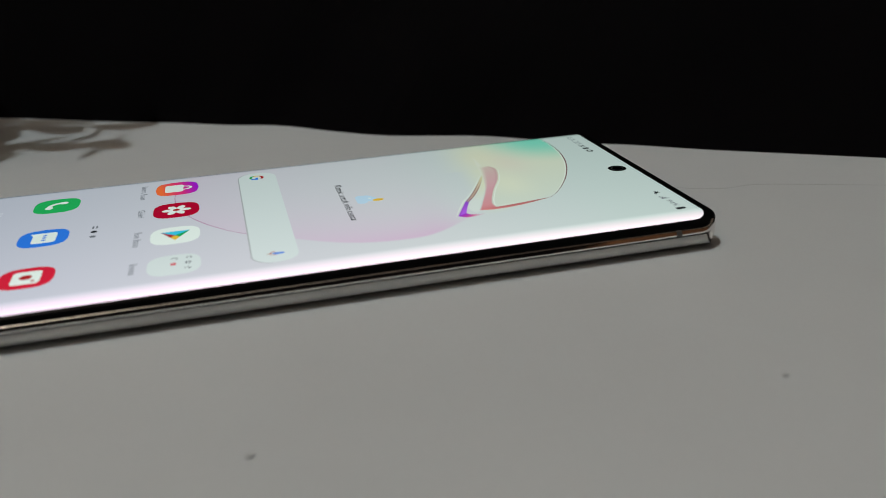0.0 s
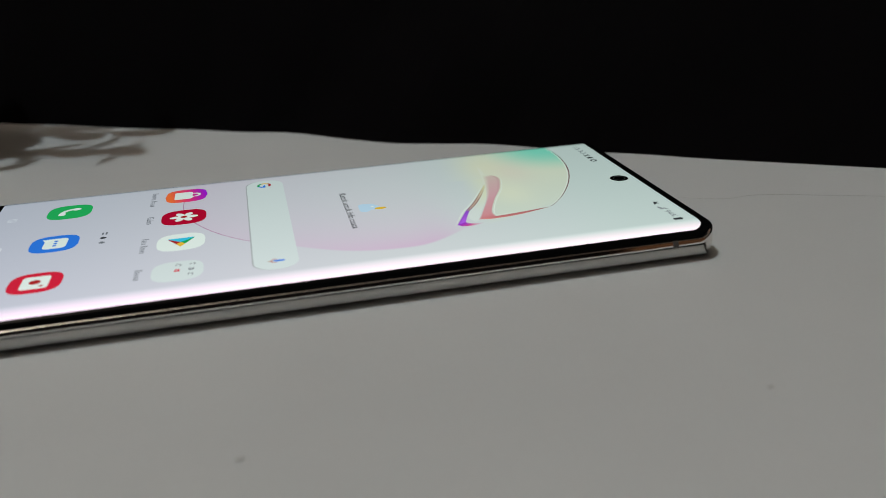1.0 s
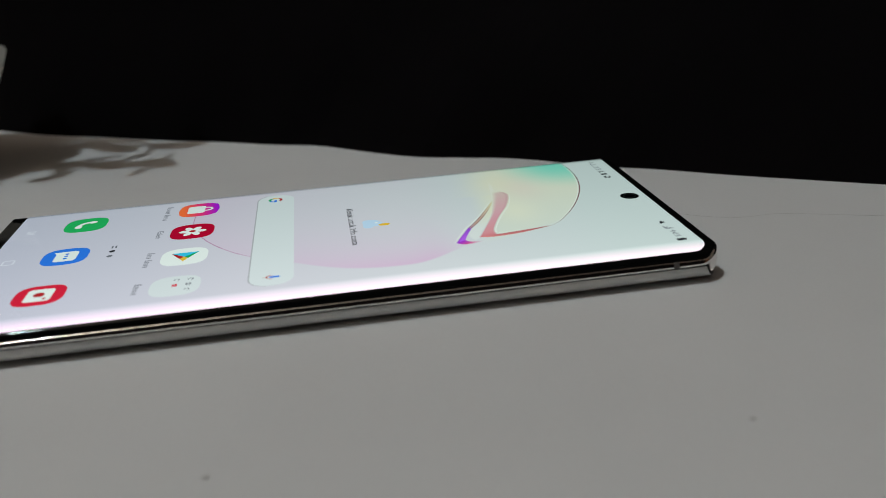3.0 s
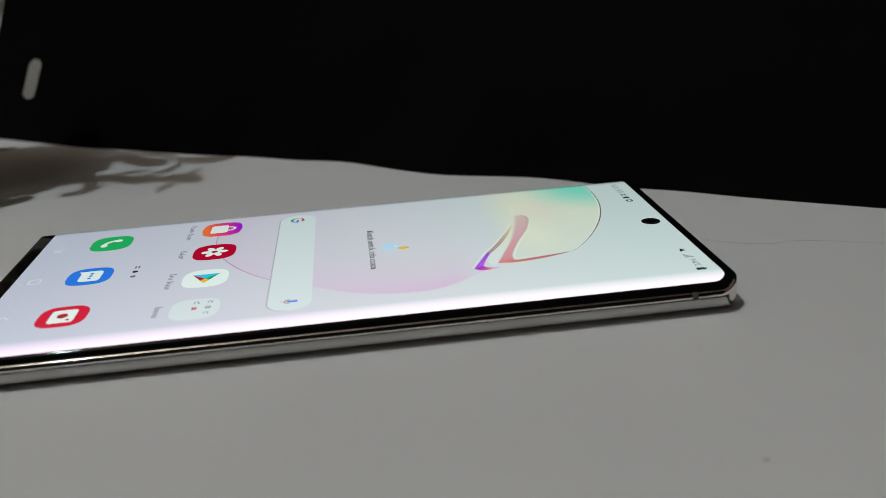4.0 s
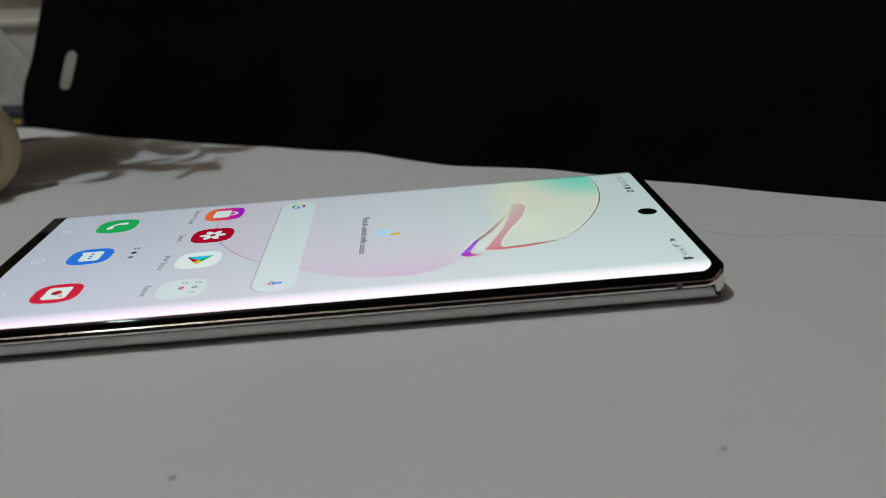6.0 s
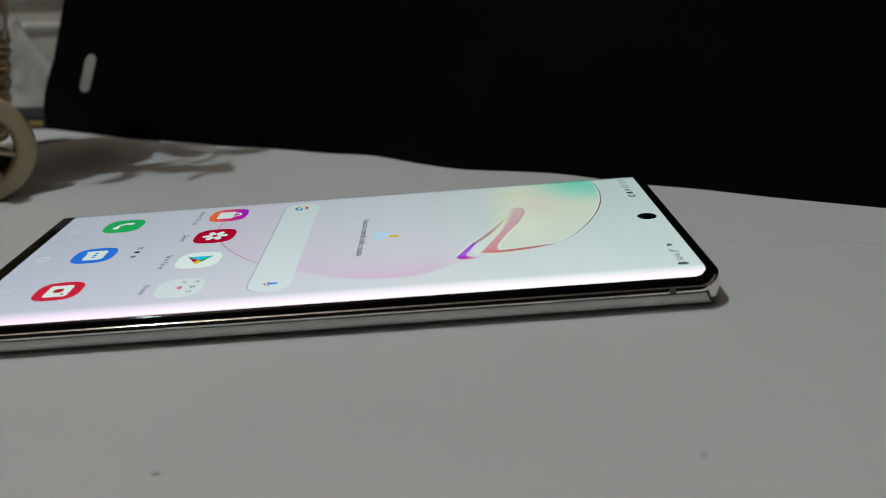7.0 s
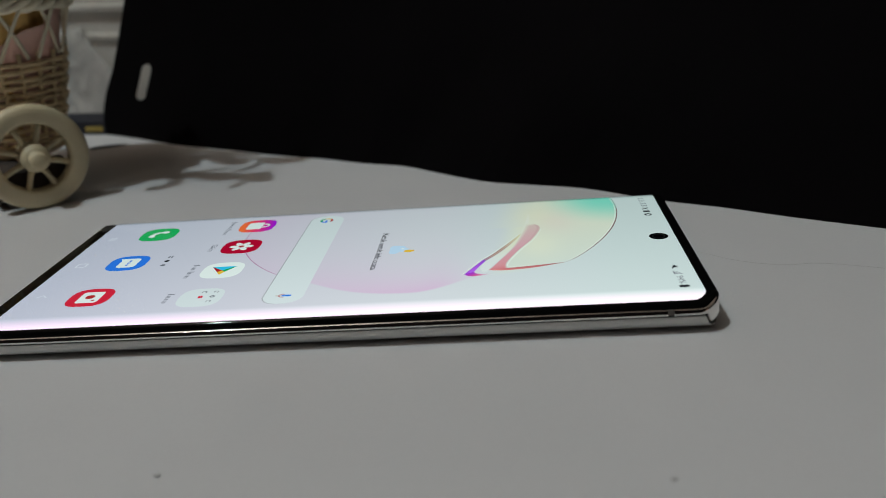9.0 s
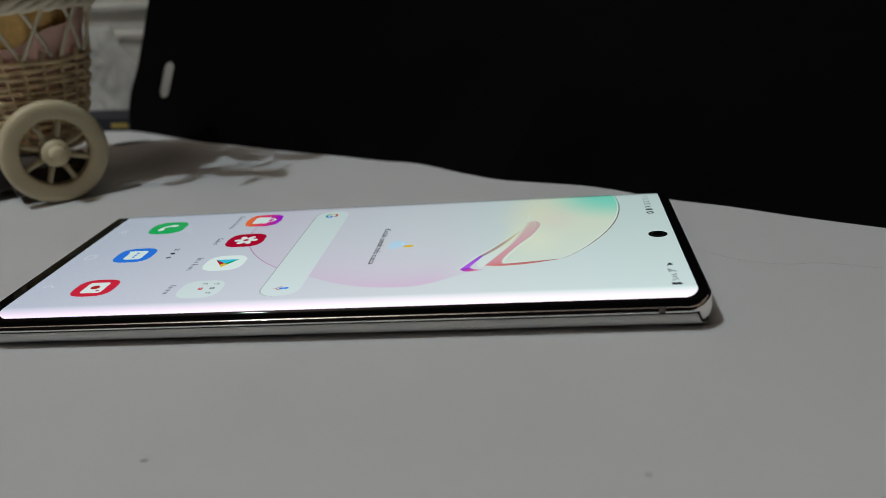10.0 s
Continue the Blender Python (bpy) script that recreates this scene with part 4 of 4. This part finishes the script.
# ---------------------------------------------------------------- what stands behind the board
def behind():
    storage = tagged(new("storage_box"), "pale ridged plastic storage box behind the black board", "storage box")
    storage.matrix_basis = pose(-0.149, 0.2858, TABLE, 0, 0, -30)
    bm = bmesh.new()
    box(bm, (-0.120, -0.045, 0.0), (0.130, 0.045, 0.085), 0.006)
    part("box_body", bm, M_PLASTIC, storage, "pale grey plastic body", True)
    for h, out in ((0.0425, 0.0), (0.0570, 0.001)):
        bm = bmesh.new()
        box(bm, (-0.0125 if h < 0.05 else -0.122, -0.0472 - out, h), (0.132, 0.0472 + out, h + 0.0036), 0.0012)
        part("ridge", bm, M_PLASTIC, storage, "")
    # a crumpled clear bag, its slanting seam in front of the box
    bag = tagged(new("plastic_bag"), "crumpled clear plastic bag leaning against the pale storage box", "plastic bag")
    bag.matrix_basis = pose(-0.149, 0.2858, TABLE + 0.0003, 0, 0, -30)

    def seam(h):
        """Where the bag's slanting side stands at a height."""
        return 0.0155 - 0.0306 * max(0.0, min(1.0, (h - 0.012) / 0.0295)) - 0.6 * max(0.0, h - 0.0415)

    bm = bmesh.new()
    rings = []
    for j in range(33):
        h = 0.0475 * j / 32
        front, rear = [], []
        for i in range(49):
            g = i / 48
            x = -0.078 + (seam(h) + 0.078) * g
            way = Vector((x * 70, h * 70, 0))
            left_part = max(0.0, min(1.0, (-0.010 - x) / 0.014))
            crease = abs(noise.noise(way)) * (0.0012 + 0.0038 * left_part) + abs(noise.noise(way * 2.2)) * (0.0004 + 0.0017 * left_part)
            puff = math.sqrt(max(0.0, math.sin(math.pi * g))) * min(1.0, (0.0485 - h) / 0.01)
            front.append((x, -0.0462 - 0.002 * puff - crease * puff, h))
            rear.append((x, -0.0454, h))
        rings.append(front + rear[::-1])
    loft(bm, rings, True, True)
    bmesh.ops.recalc_face_normals(bm, faces=bm.faces)
    part("bag_body", bm, M_FILM, bag, "crumpled clear film", True)
    bm = bmesh.new()
    tube(bm, [(seam(h), -0.0462, h + 0.0008) for h in [0.0475 * k / 24 for k in range(25)]], 0.0008, 8)
    part("seam", bm, M_FILM, bag, "pale welded seam", True)
    book = tagged(new("book"), "small dark blue notebook with a yellow spine label, lying flat", "notebook")
    book.matrix_basis = pose(-0.2203, 0.2215, TABLE, 0, 0, -12.1)
    bm = bmesh.new()
    box(bm, (0, 0, 0), (0.060, 0.022, 0.0010), 0.0004)
    box(bm, (0, 0, 0.0056), (0.060, 0.022, 0.0067), 0.0004)
    box(bm, (0, 0, 0.0008), (0.060, 0.0012, 0.0058), 0.0004)
    part("cover", bm, M_BLUE, book, "dark blue cover")
    bm = bmesh.new()
    box(bm, (0.0008, 0.0012, 0.0012), (0.0592, 0.0212, 0.0056), 0.0002)
    part("pages", bm, M_PAPER, book, "white page block")
    bm = bmesh.new()
    box(bm, (0.0472, -0.0003, 0.0018), (0.0575, 0.0004, 0.0042), 0.0001)
    part("label_strip", bm, M_YELLOW, book, "yellow label strip")
    # A narrow shadow on the table, shaped as a thin black sliver.
    bm = bmesh.new()
    rows = []
    for i in range(9):
        f = i / 8
        half = 0.0030 * math.sin(math.pi * (0.16 + 0.80 * f ** 0.7)) + 0.0002
        c = Vector((-0.1562 + 0.0163 * f, 0.1762 + 0.0046 * f + 0.0015 * math.sin(3 * f), TABLE + 0.0004))
        rows.append([c + Vector((-0.35 * a * half, 0.94 * a * half, 0.0003 * (1 - a * a))) for a in (-1, -0.5, 0, 0.5, 1)])
    loft(bm, rows, closed=False)
    bmesh.ops.solidify(bm, geom=list(bm.faces), thickness=0.0004)
    tagged(part("shadow_sliver", bm, M_GAP, None, "", True), "thin black sliver laid on the table in place of a shadow", "strip")


behind()


# ---------------------------------------------------------------- specks on the table
def specks():
    for x, y, r in ((-0.0244, -0.0825, 0.0005), (0.0606, -0.0876, 0.0004)):
        bm = bmesh.new()
        bmesh.ops.create_icosphere(bm, subdivisions=2, radius=1.0)
        for v in bm.verts:
            k = 1 + 0.35 * noise.noise(v.co * 1.7 + Vector((x * 90, 0, 0)))
            v.co = Vector((x + v.co.x * r * 1.5 * k, y + v.co.y * r * k, TABLE + 0.0002 + v.co.z * r * 0.18 * k))
        tagged(part("dust_speck", bm, M_DUST, None, "", True), "tiny dark grey crumb on the white table", "crumb", "crumbs on the table")
    # A single stray hair, in the crumbs' grey.
    bm = bmesh.new()
    pts = [(x, y, TABLE + 0.00012) for x, y in smooth_line(((0.078, 0.0150), (0.0865, 0.0068), (0.0916, 0.0021), (0.0975, -0.0012), (0.1035, -0.0029), (0.1095, -0.0026), (0.1164, -0.0046), (0.1285, -0.0098), (0.150, -0.0190)), 60)]
    tube(bm, pts, 0.000033, 5)
    tagged(part("thread", bm, M_DUST, None, "", True), "fine dark hair lying on the white table", "thread")


specks()
